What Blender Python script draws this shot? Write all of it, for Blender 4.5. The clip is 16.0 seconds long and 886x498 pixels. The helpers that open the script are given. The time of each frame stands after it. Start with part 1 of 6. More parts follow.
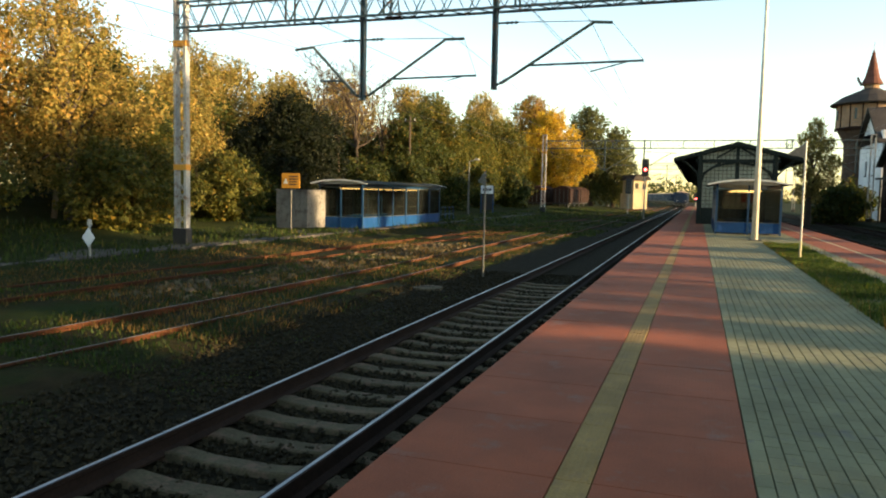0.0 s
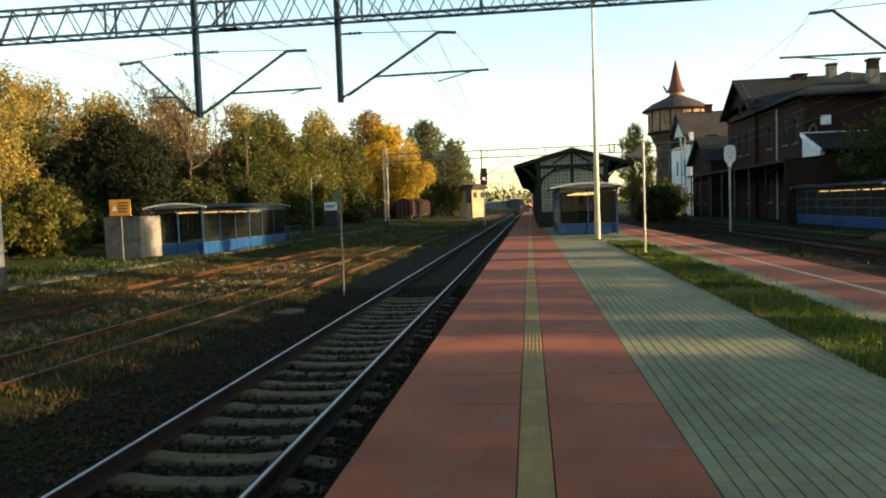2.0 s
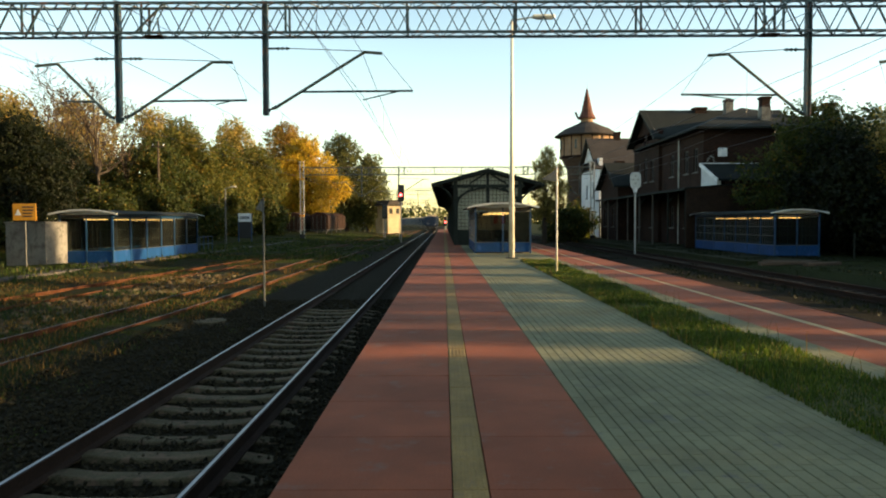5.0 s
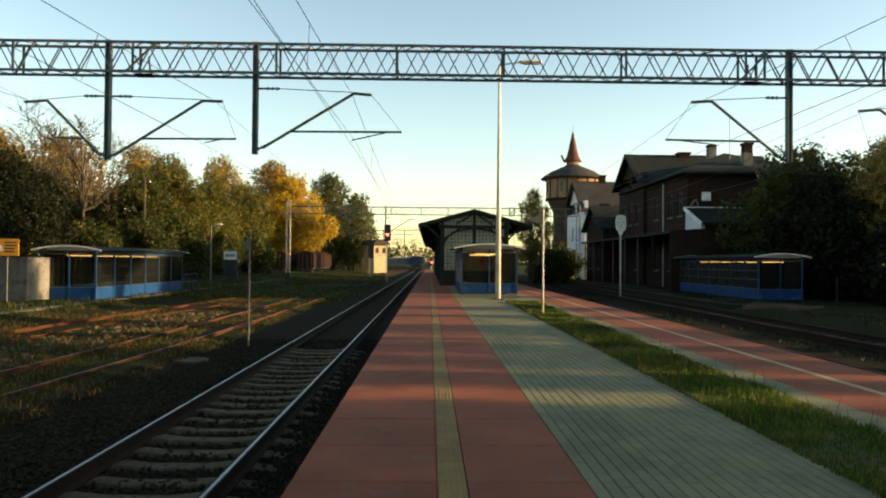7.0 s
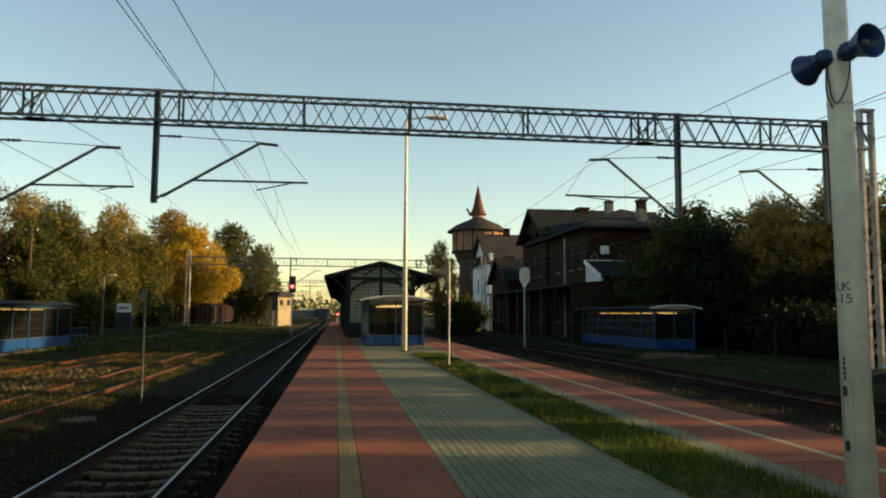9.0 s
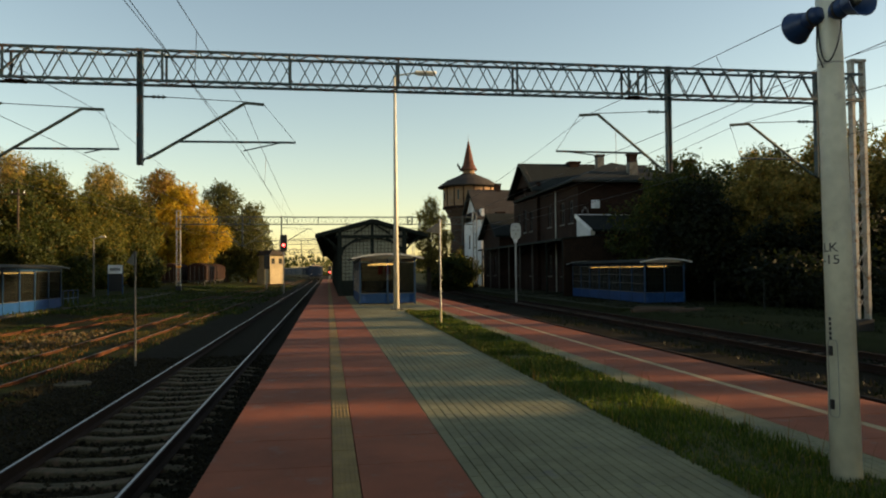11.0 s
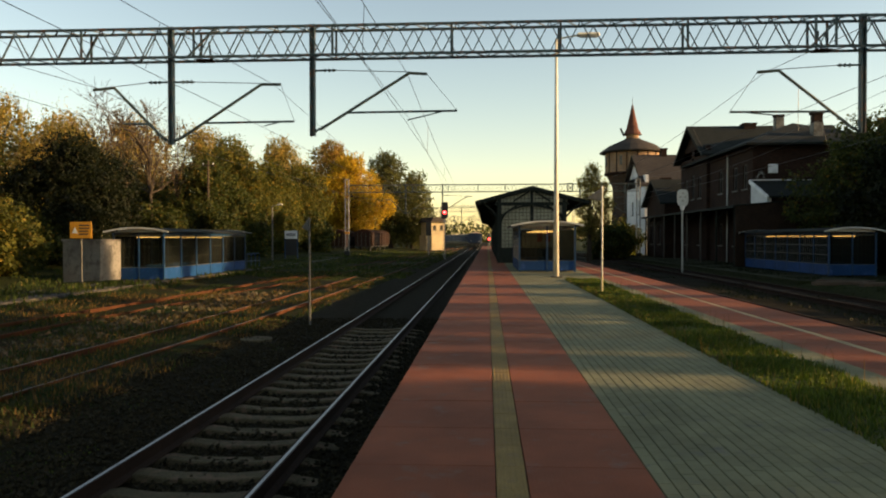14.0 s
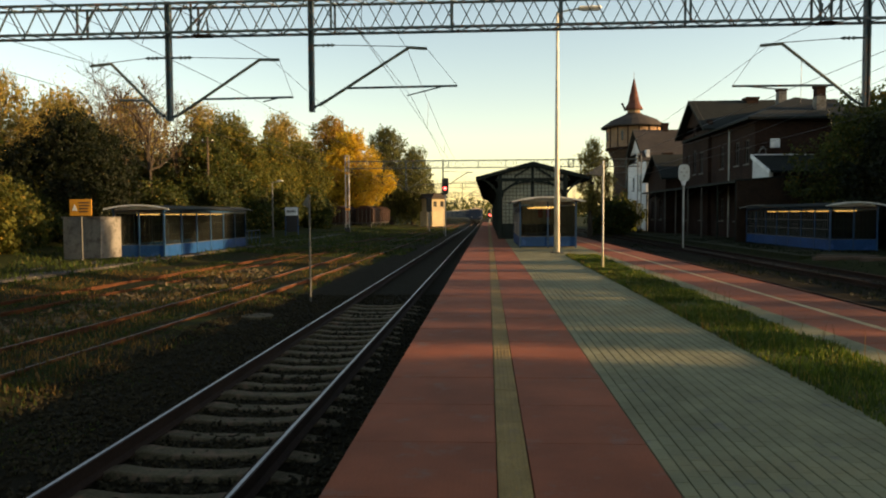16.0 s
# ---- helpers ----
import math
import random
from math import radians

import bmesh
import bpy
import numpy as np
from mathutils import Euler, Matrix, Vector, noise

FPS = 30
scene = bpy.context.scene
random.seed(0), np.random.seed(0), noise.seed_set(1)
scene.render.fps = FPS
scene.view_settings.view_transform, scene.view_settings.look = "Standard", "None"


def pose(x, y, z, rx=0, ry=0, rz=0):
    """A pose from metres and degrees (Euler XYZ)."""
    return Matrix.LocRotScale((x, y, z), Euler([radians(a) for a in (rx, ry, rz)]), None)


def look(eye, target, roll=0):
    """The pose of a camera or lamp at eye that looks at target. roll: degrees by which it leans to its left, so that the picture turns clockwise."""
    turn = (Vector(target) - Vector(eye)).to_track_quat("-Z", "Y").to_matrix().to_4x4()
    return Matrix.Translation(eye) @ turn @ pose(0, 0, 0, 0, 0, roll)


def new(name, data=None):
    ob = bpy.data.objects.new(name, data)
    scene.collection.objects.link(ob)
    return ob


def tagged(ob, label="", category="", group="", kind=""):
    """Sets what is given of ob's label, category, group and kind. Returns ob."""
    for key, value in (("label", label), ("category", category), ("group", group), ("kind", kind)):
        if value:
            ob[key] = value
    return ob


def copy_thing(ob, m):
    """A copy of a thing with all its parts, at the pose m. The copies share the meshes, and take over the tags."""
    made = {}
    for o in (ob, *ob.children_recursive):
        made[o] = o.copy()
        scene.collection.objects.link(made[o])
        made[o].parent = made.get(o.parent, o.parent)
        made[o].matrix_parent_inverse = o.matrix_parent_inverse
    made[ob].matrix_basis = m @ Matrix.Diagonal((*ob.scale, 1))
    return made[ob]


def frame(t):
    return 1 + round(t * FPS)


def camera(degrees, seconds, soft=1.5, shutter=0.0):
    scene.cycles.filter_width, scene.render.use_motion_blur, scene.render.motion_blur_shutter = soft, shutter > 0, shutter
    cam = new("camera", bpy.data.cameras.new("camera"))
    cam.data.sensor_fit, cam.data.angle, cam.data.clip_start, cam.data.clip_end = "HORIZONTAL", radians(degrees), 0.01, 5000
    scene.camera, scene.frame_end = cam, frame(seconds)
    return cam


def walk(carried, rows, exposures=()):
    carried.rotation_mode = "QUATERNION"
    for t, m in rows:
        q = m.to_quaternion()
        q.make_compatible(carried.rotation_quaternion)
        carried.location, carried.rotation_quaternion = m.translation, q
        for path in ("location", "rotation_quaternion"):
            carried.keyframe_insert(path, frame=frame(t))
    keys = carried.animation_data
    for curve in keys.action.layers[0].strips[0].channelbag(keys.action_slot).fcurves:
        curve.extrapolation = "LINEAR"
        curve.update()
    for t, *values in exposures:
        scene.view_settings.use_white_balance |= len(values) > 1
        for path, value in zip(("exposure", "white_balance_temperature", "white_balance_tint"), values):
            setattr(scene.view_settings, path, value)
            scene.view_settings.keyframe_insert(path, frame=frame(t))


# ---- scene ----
cam = camera(62.2, 16.0, soft=2.0)
PATH = [
    (0, (0.68, 0.199, 1.502), (0.03, 2.084, 1.35), 1.2),
    (0.5, (0.505, 0.373, 1.49), (-0.07, 2.284, 1.354), 0.8),
    (1, (0.268, 0.555, 1.475), (-0.229, 2.483, 1.276), -0.5),
    (1.5, (0.15, 0.689, 1.472), (-0.293, 2.636, 1.356), -2.0),
    (2, (0.126, 0.641, 1.471), (-0.111, 2.623, 1.357), -2.0),
    (2.5, (-0.009, 0.122, 1.445), (-0.068, 2.119, 1.353), -1.3),
    (3, (-0.041, 0.024, 1.463), (-0.062, 2.022, 1.394), -0.9),
    (3.5, (-0.024, 0.04, 1.473), (-0.029, 2.038, 1.395), -0.7),
    (5.8, (-0.034, 0.01, 1.467), (-0.055, 2.009, 1.403), 0.4),
    (6, (-0.062, 0.029, 1.441), (-0.111, 2.028, 1.414), 0.1),
    (6.5, (-0.055, 0.111, 1.444), (-0.095, 2.111, 1.465), 0.9),
    (7, (-0.045, 0.022, 1.484), (-0.009, 2.021, 1.519), 0.5),
    (7.5, (-0.053, 0.016, 1.447), (-0.026, 2.015, 1.495), 0.3),
    (8, (-0.056, -0.016, 1.451), (0.019, 1.978, 1.59), 0.1),
    (8.5, (-0.051, -0.008, 1.455), (0.106, 1.978, 1.635), 0.9),
    (8.7, (-0.044, -0.008, 1.46), (0.169, 1.972, 1.641), 0.7),
    (10.8, (-0.006, 0.019, 1.559), (0.412, 1.973, 1.647), -0.3),
    (11, (-0.007, 0.009, 1.559), (0.303, 1.984, 1.616), -0.6),
    (11.5, (-0.029, 0.022, 1.555), (0.051, 2.02, 1.578), -0.3),
    (12, (-0.038, 0.008, 1.547), (-0.049, 2.008, 1.55), 0.1),
    (12.5, (-0.042, 0.006, 1.544), (-0.083, 2.006, 1.538), -0.0),
    (13, (-0.037, 0.02, 1.548), (-0.093, 2.019, 1.531), -0.1),
    (13.5, (-0.034, 0.023, 1.548), (-0.107, 2.022, 1.508), -0.1),
    (14, (-0.036, 0.02, 1.548), (-0.156, 2.016, 1.519), -0.1),
    (14.5, (-0.042, 0.026, 1.541), (-0.178, 2.021, 1.499), -0.2),
    (15, (-0.042, 0.02, 1.548), (-0.176, 2.015, 1.484), -0.2),
    (15.5, (-0.041, 0.032, 1.549), (-0.188, 2.025, 1.456), -0.3),
    (16, (-0.034, 0.054, 1.554), (-0.156, 2.048, 1.46), -0.3),
]
EXPOSE = [(0, 2.0, 6850, 7), (3.5, 1.83, 6900, 6), (7.0, 1.52, 7200, 7), (8.5, 1.23, 7200, 7), (11.0, 1.05, 7600, 11), (12.5, 1.15, 7800, 13), (14.5, 1.27, 7900, 14), (16.0, 1.37, 7900, 14)]
walk(cam, [(t, look(e, a, r)) for t, e, a, r in PATH], EXPOSE)

# ---- world, sun, exposure ----
SUN_EL, SUN_AZ = 9.5, -5.0   # degrees above the horizon; degrees from +x towards -y
world = bpy.data.worlds.new("sky_world")
scene.world = world
world.use_nodes = True
wn = world.node_tree.nodes
sky = wn.new("ShaderNodeTexSky")
sky.sky_type, sky.sun_disc = "NISHITA", False
sky.sun_elevation, sky.sun_rotation = radians(SUN_EL), radians(90 - SUN_AZ)
sky.air_density, sky.dust_density, sky.ozone_density = 1.0, 0.45, 1.0
world.node_tree.links.new(sky.outputs[0], wn["Background"].inputs[0])
wn["Background"].inputs[1].default_value = 0.12
sun = new("sun", bpy.data.lights.new("sun", "SUN"))
sun.data.energy, sun.data.angle, sun.data.color = 5.0, radians(0.6), (1.0, 0.72, 0.42)
sun_dir = Vector((math.cos(radians(SUN_EL)) * math.cos(radians(SUN_AZ)),
                  math.cos(radians(SUN_EL)) * math.sin(radians(SUN_AZ)), math.sin(radians(SUN_EL))))
sun.matrix_world = look(sun_dir * 80, (0, 0, 0))

# ---- materials ----


def nodes_of(name):
    m = bpy.data.materials.new(name)
    m.use_nodes = True
    t = m.node_tree
    return m, t, t.nodes["Principled BSDF"]


def noise_ramp(t, vec, scale, lo, hi, c0, c1, detail=5.0, rough=0.6):
    n = t.nodes.new("ShaderNodeTexNoise")
    n.inputs["Scale"].default_value, n.inputs["Detail"].default_value = scale, detail
    n.inputs["Roughness"].default_value = rough
    t.links.new(vec, n.inputs["Vector"])
    r = t.nodes.new("ShaderNodeValToRGB")
    r.color_ramp.elements[0].position, r.color_ramp.elements[1].position = lo, hi
    r.color_ramp.elements[0].color, r.color_ramp.elements[1].color = (*c0, 1), (*c1, 1)
    t.links.new(n.outputs[0], r.inputs[0])
    return r.outputs[0], n.outputs[0]


def mix(t, kind, fac, a, b):
    m = t.nodes.new("ShaderNodeMix")
    m.data_type, m.blend_type = "RGBA", kind
    for s, v in ((m.inputs[0], fac), (m.inputs[6], a), (m.inputs[7], b)):
        if hasattr(v, "links"):
            t.links.new(v, s)
        elif isinstance(v, tuple):
            s.default_value = (*v, 1)
        else:
            s.default_value = v
    return m.outputs[2]


def bump(t, height, strength, dist):
    b = t.nodes.new("ShaderNodeBump")
    b.inputs["Strength"].default_value, b.inputs["Distance"].default_value = strength, dist
    t.links.new(height, b.inputs["Height"])
    return b.outputs[0]


def surface(name, c0, c1, rough=0.8, metal=0.0, fine=40.0, coarse=1.2, wear=None, wear_amount=0.0, relief=0.3,
            depth=0.004, vary=0.0, spec=None, ribs=0.0):
    """A worn surface: a fine grain between two colours, broad stains, patches of wear, relief, and a change from piece to piece."""
    m, t, p = nodes_of(name)
    co = t.nodes.new("ShaderNodeTexCoord").outputs["Object"]
    if vary:
        geo = t.nodes.new("ShaderNodeObjectInfo")
        add = t.nodes.new("ShaderNodeVectorMath")
        add.operation = "MULTIPLY_ADD"
        add.inputs[1].default_value = (1, 1, 1)
        t.links.new(co, add.inputs[0])
        t.links.new(geo.outputs["Location"], add.inputs[2])
        co = add.outputs[0]
    col, h = noise_ramp(t, co, fine, 0.3, 0.7, c0, c1)
    st, _ = noise_ramp(t, co, coarse, 0.35, 0.7, (0.62, 0.62, 0.62), (1.12, 1.1, 1.08))
    col = mix(t, "MULTIPLY", 0.8, col, st)
    if wear:
        w, _ = noise_ramp(t, co, coarse * 3.1, 0.62 - wear_amount, 0.7 - wear_amount * 0.5, (0, 0, 0), (1, 1, 1), 8.0, 0.7)
        col = mix(t, "MIX", w, col, wear)
    if vary:
        isl = t.nodes.new("ShaderNodeNewGeometry")
        sm = t.nodes.new("ShaderNodeMath")
        sm.operation = "ADD"
        t.links.new(geo.outputs["Random"], sm.inputs[0])
        t.links.new(isl.outputs["Random Per Island"], sm.inputs[1])
        mr = t.nodes.new("ShaderNodeMapRange")
        mr.inputs["From Max"].default_value = 2.0
        mr.inputs["To Min"].default_value, mr.inputs["To Max"].default_value = 1 - vary, 1 + vary
        t.links.new(sm.outputs[0], mr.inputs["Value"])
        col = mix(t, "MULTIPLY", 1.0, col, mr.outputs[0])
    t.links.new(col, p.inputs["Base Color"])
    p.inputs["Roughness"].default_value, p.inputs["Metallic"].default_value = rough, metal
    p.inputs["Specular IOR Level"].default_value = spec if spec is not None else (0.12 if rough > 0.7 else 0.4)
    if ribs:
        wv = t.nodes.new("ShaderNodeTexWave")
        wv.bands_direction = "X"
        wv.inputs["Scale"].default_value, wv.inputs["Distortion"].default_value = 0.314 / ribs, 0.0
        t.links.new(co, wv.inputs["Vector"])
        sm2 = t.nodes.new("ShaderNodeMath")
        sm2.operation = "MULTIPLY_ADD"
        sm2.inputs[1].default_value = 0.3
        t.links.new(wv.outputs["Fac"], sm2.inputs[0])
        t.links.new(h, sm2.inputs[2])
        h = sm2.outputs[0]
    if relief:
        t.links.new(bump(t, h, relief, depth), p.inputs["Normal"])
    return m


def glowing(name, colour, strength):
    m, t, p = nodes_of(name)
    p.inputs["Base Color"].default_value = (*colour, 1)
    p.inputs["Emission Color"].default_value = (*colour, 1)
    p.inputs["Emission Strength"].default_value = strength
    return m


def leafy(name, dark, light, autumn=None, share=0.0):
    """Leaves: a colour per leaf clump, some turned, and light shining through."""
    m, t, p = nodes_of(name)
    isl = t.nodes.new("ShaderNodeNewGeometry").outputs["Random Per Island"]
    r = t.nodes.new("ShaderNodeValToRGB")
    e = r.color_ramp.elements
    e[0].color, e[1].color = (*dark, 1), (*light, 1)
    e[1].position = 1.0 - share
    if autumn:
        x = e.new(min(0.999, 1.0 - share + 0.04))
        x.color = (*autumn, 1)
    t.links.new(isl, r.inputs[0])
    co = t.nodes.new("ShaderNodeTexCoord").outputs["Object"]
    st, _ = noise_ramp(t, co, 0.45, 0.35, 0.65, (0.6, 0.62, 0.6), (1.25, 1.15, 1.0))
    col = mix(t, "MULTIPLY", 0.9, r.outputs[0], st)
    st, _ = noise_ramp(t, co, 1.7, 0.35, 0.65, (0.62, 0.66, 0.62), (1.25, 1.18, 1.05))
    col = mix(t, "MULTIPLY", 0.8, col, st)
    t.links.new(col, p.inputs["Base Color"])
    p.inputs["Roughness"].default_value = 0.65
    p.inputs["Specular IOR Level"].default_value = 0.25
    tr = t.nodes.new("ShaderNodeBsdfTranslucent")
    t.links.new(col, tr.inputs[0])
    ms = t.nodes.new("ShaderNodeMixShader")
    ms.inputs[0].default_value = 0.5
    out = t.nodes["Material Output"]
    t.links.new(p.outputs[0], ms.inputs[1])
    t.links.new(tr.outputs[0], ms.inputs[2])
    t.links.new(ms.outputs[0], out.inputs[0])
    return m


def glass(name, tint=(0.8, 0.85, 0.85)):
    """A thin dirty pane."""
    m, t, p = nodes_of(name)
    tr = t.nodes.new("ShaderNodeBsdfTransparent")
    tr.inputs[0].default_value = (*tint, 1)
    co = t.nodes.new("ShaderNodeTexCoord").outputs["Object"]
    d, _ = noise_ramp(t, co, 2.5, 0.3, 0.75, (0.08, 0.08, 0.08), (0.22, 0.22, 0.22))
    ms = t.nodes.new("ShaderNodeMixShader")
    p.inputs["Base Color"].default_value = (0.03, 0.033, 0.03, 1)
    p.inputs["Roughness"].default_value, p.inputs["Specular IOR Level"].default_value = 0.12, 0.2
    t.links.new(d, ms.inputs[0])
    t.links.new(tr.outputs[0], ms.inputs[1])
    t.links.new(p.outputs[0], ms.inputs[2])
    t.links.new(ms.outputs[0], t.nodes["Material Output"].inputs[0])
    return m


def bricks(name, c0, c1, mortar, scale=1.0):
    """Brickwork seen from far off, 25 x 7.5 cm courses."""
    m, t, p = nodes_of(name)
    tc = t.nodes.new("ShaderNodeTexCoord")
    sep = t.nodes.new("ShaderNodeSeparateXYZ")
    t.links.new(tc.outputs["Object"], sep.inputs[0])
    add = t.nodes.new("ShaderNodeMath")
    t.links.new(sep.outputs[0], add.inputs[0])
    t.links.new(sep.outputs[1], add.inputs[1])
    com = t.nodes.new("ShaderNodeCombineXYZ")
    t.links.new(add.outputs[0], com.inputs[0])
    t.links.new(sep.outputs[2], com.inputs[1])
    b = t.nodes.new("ShaderNodeTexBrick")
    t.links.new(com.outputs[0], b.inputs["Vector"])
    b.inputs["Scale"].default_value = scale
    b.inputs["Brick Width"].default_value, b.inputs["Row Height"].default_value = 0.26, 0.078
    b.inputs["Mortar Size"].default_value = 0.008
    b.inputs["Color1"].default_value, b.inputs["Color2"].default_value = (*c0, 1), (*c1, 1)
    b.inputs["Mortar"].default_value = (*mortar, 1)
    st, h = noise_ramp(t, tc.outputs["Object"], 0.6, 0.3, 0.7, (0.55, 0.53, 0.52), (1.1, 1.08, 1.05))
    t.links.new(mix(t, "MULTIPLY", 0.85, b.outputs[0], st), p.inputs["Base Color"])
    p.inputs["Roughness"].default_value, p.inputs["Specular IOR Level"].default_value = 0.9, 0.1
    t.links.new(bump(t, b.outputs["Fac"], -0.15, 0.006), p.inputs["Normal"])
    return m


M_RED = surface("red_platform_concrete", (0.187, 0.053, 0.025), (0.268, 0.082, 0.039), 0.75, fine=90, coarse=0.9,
                wear=(0.17, 0.085, 0.06), wear_amount=0.06, vary=0.12, ribs=0.03)
M_STRIP = surface("yellow_tactile_tile", (0.175, 0.112, 0.04), (0.26, 0.17, 0.06), 0.75, fine=60, coarse=2.0,
                  wear=(0.17, 0.11, 0.05), wear_amount=0.1, vary=0.1)
M_LINE = surface("pale_yellow_line_tile", (0.36, 0.27, 0.14), (0.50, 0.39, 0.22), 0.75, fine=60, coarse=2.0, vary=0.1)
M_PAVER = surface("grey_concrete_paver", (0.141, 0.136, 0.076), (0.216, 0.207, 0.118), 0.85, fine=120, coarse=1.1,
                  wear=(0.11, 0.105, 0.085), wear_amount=0.05, vary=0.16)
M_JOINT = surface("joint_sand", (0.03, 0.028, 0.022), (0.06, 0.055, 0.045), 0.95, fine=80)
M_CONC = surface("old_concrete", (0.13, 0.125, 0.112), (0.23, 0.22, 0.2), 0.9, fine=30, coarse=0.9,
                 wear=(0.08, 0.075, 0.062), wear_amount=0.14, relief=0.5, depth=0.01)
M_SLEEPER = surface("weathered_concrete_sleeper", (0.054, 0.045, 0.024), (0.100, 0.083, 0.047), 0.9, fine=45, coarse=2.5,
                    wear=(0.12, 0.075, 0.05), wear_amount=0.12, vary=0.2, relief=0.5, depth=0.006)
M_WOOD_SLEEPER = surface("tarred_wood_sleeper", (0.055, 0.04, 0.03), (0.12, 0.085, 0.06), 0.9, fine=30, vary=0.25)
M_RAIL = surface("rusty_rail_side", (0.016, 0.010, 0.007), (0.036, 0.02, 0.013), 0.85, 0.1, fine=40, coarse=2)
M_RAILRUST = surface("bright_rust_rail", (0.04, 0.017, 0.009), (0.11, 0.04, 0.016), 0.9, 0.1, fine=30, coarse=2)
M_RAILDULL = surface("dull_rail_head", (0.10, 0.085, 0.07), (0.17, 0.15, 0.125), 0.7, 0.3, fine=40, relief=0.05)
M_RAILTOP = surface("polished_rail_head", (0.26, 0.265, 0.28), (0.38, 0.385, 0.40), 0.36, 1.0, fine=60, relief=0.05)
M_STEEL = surface("dark_green_steel", (0.03, 0.055, 0.06), (0.06, 0.095, 0.10), 0.55, 0.2, fine=18, coarse=1.6,
                  wear=(0.14, 0.065, 0.035), wear_amount=0.1)
M_ARM = surface("grey_green_arm_tube", (0.075, 0.09, 0.07), (0.13, 0.145, 0.115), 0.55, 0.2, fine=18)
M_MAST = surface("aluminium_painted_mast", (0.36, 0.34, 0.30), (0.52, 0.49, 0.43), 0.6, 0.3, fine=18, coarse=1.6,
                 wear=(0.2, 0.11, 0.06), wear_amount=0.1)
M_BLACK = surface("black_paint", (0.012, 0.012, 0.012), (0.03, 0.03, 0.03), 0.5)
M_INSUL = surface("brown_glazed_insulator", (0.03, 0.045, 0.04), (0.07, 0.09, 0.08), 0.25)
M_WIRE = surface("dark_copper_wire", (0.03, 0.03, 0.03), (0.06, 0.055, 0.05), 0.5, 0.6)
M_BLUE = surface("blue_painted_sheet", (0.0015, 0.029, 0.105), (0.003, 0.052, 0.16), 0.6, spec=0.2, fine=12, coarse=0.8,
                 wear=(0.02, 0.06, 0.18), wear_amount=0.08, relief=0.1)
M_BLUEDARK = surface("blue_painted_frame", (0.003, 0.031, 0.085), (0.006, 0.05, 0.125), 0.5, fine=12)
M_GLASS = glass("dirty_shelter_glass", (0.52, 0.56, 0.52))
# Opaque pale colour stands in for daylight coming through the wired panes.
M_PALEPANE = surface("daylit_wired_glass", (0.24, 0.235, 0.165), (0.34, 0.33, 0.24), 0.35, fine=6, coarse=0.8, relief=0.05)
M_MESH = surface("grey_steel_bars", (0.09, 0.095, 0.09), (0.16, 0.165, 0.16), 0.55, 0.4)
M_ROOFLIGHT = surface("pale_roof_sheet", (0.42, 0.43, 0.40), (0.58, 0.58, 0.54), 0.5, fine=10)
M_TUBE = glowing("warm_lamp_tube", (1.0, 0.55, 0.2), 2.2)
M_WHITE = surface("white_pole_paint", (0.66, 0.66, 0.56), (0.78, 0.77, 0.67), 0.35, fine=10, coarse=1.4,
                  wear=(0.5, 0.48, 0.42), wear_amount=0.05, relief=0.05)
M_CREAMPOLE = surface("galvanised_pole", (0.64, 0.60, 0.48), (0.76, 0.72, 0.58), 0.5, 0.0, fine=10, relief=0.05)
M_HORN = surface("blue_horn_enamel", (0.006, 0.027, 0.085), (0.011, 0.042, 0.125), 0.38, relief=0.0)
M_TIMBER = surface("dark_green_timber", (0.012, 0.016, 0.013), (0.03, 0.034, 0.027), 0.8, fine=25)
M_ROOFDARK = surface("dark_roof_felt", (0.009, 0.0115, 0.010), (0.021, 0.025, 0.022), 0.85, fine=8, coarse=0.5)
M_TILE = surface("weathered_roof_tile", (0.032, 0.029, 0.026), (0.07, 0.057, 0.048), 0.85, fine=6, coarse=0.4)
# The house's deep shade is put into this near-black brick colour.
M_BRICK = bricks("shade_dark_red_brick", (0.023, 0.0115, 0.008), (0.042, 0.020, 0.013), (0.027, 0.022, 0.017))
M_TOWER = bricks("grey_brown_brick", (0.06, 0.04, 0.028), (0.10, 0.066, 0.045), (0.06, 0.05, 0.042))
M_DULL = surface("dull_grey_post", (0.07, 0.07, 0.062), (0.13, 0.128, 0.112), 0.6, 0.2, fine=15)
M_POSTER = surface("red_poster", (0.45, 0.03, 0.03), (0.55, 0.05, 0.04), 0.6, relief=0.0)
M_BOARD = surface("dark_brown_boards", (0.018, 0.011, 0.007), (0.036, 0.022, 0.014), 0.85, fine=12, coarse=1.5)
M_BRICKPALE = bricks("yellow_brick", (0.27, 0.165, 0.095), (0.36, 0.225, 0.13), (0.25, 0.2, 0.16))
M_PLASTER = surface("white_plaster", (0.62, 0.62, 0.6), (0.76, 0.75, 0.72), 0.9, fine=5, coarse=0.3)
M_CREAM = surface("cream_plaster", (0.40, 0.32, 0.19), (0.52, 0.43, 0.27), 0.9, fine=5, coarse=0.4)
M_PANE = surface("dark_window_pane", (0.015, 0.018, 0.02), (0.03, 0.035, 0.04), 0.08, relief=0.0)
M_FRAME = surface("old_window_frame", (0.05, 0.042, 0.034), (0.09, 0.078, 0.064), 0.7)
M_SPIRE = surface("copper_red_shingle", (0.085, 0.036, 0.026), (0.15, 0.064, 0.044), 0.8, fine=10)
M_RUSTWAGON = surface("rust_brown_wagon_paint", (0.02, 0.010, 0.0075), (0.038, 0.018, 0.012), 0.75, fine=8)
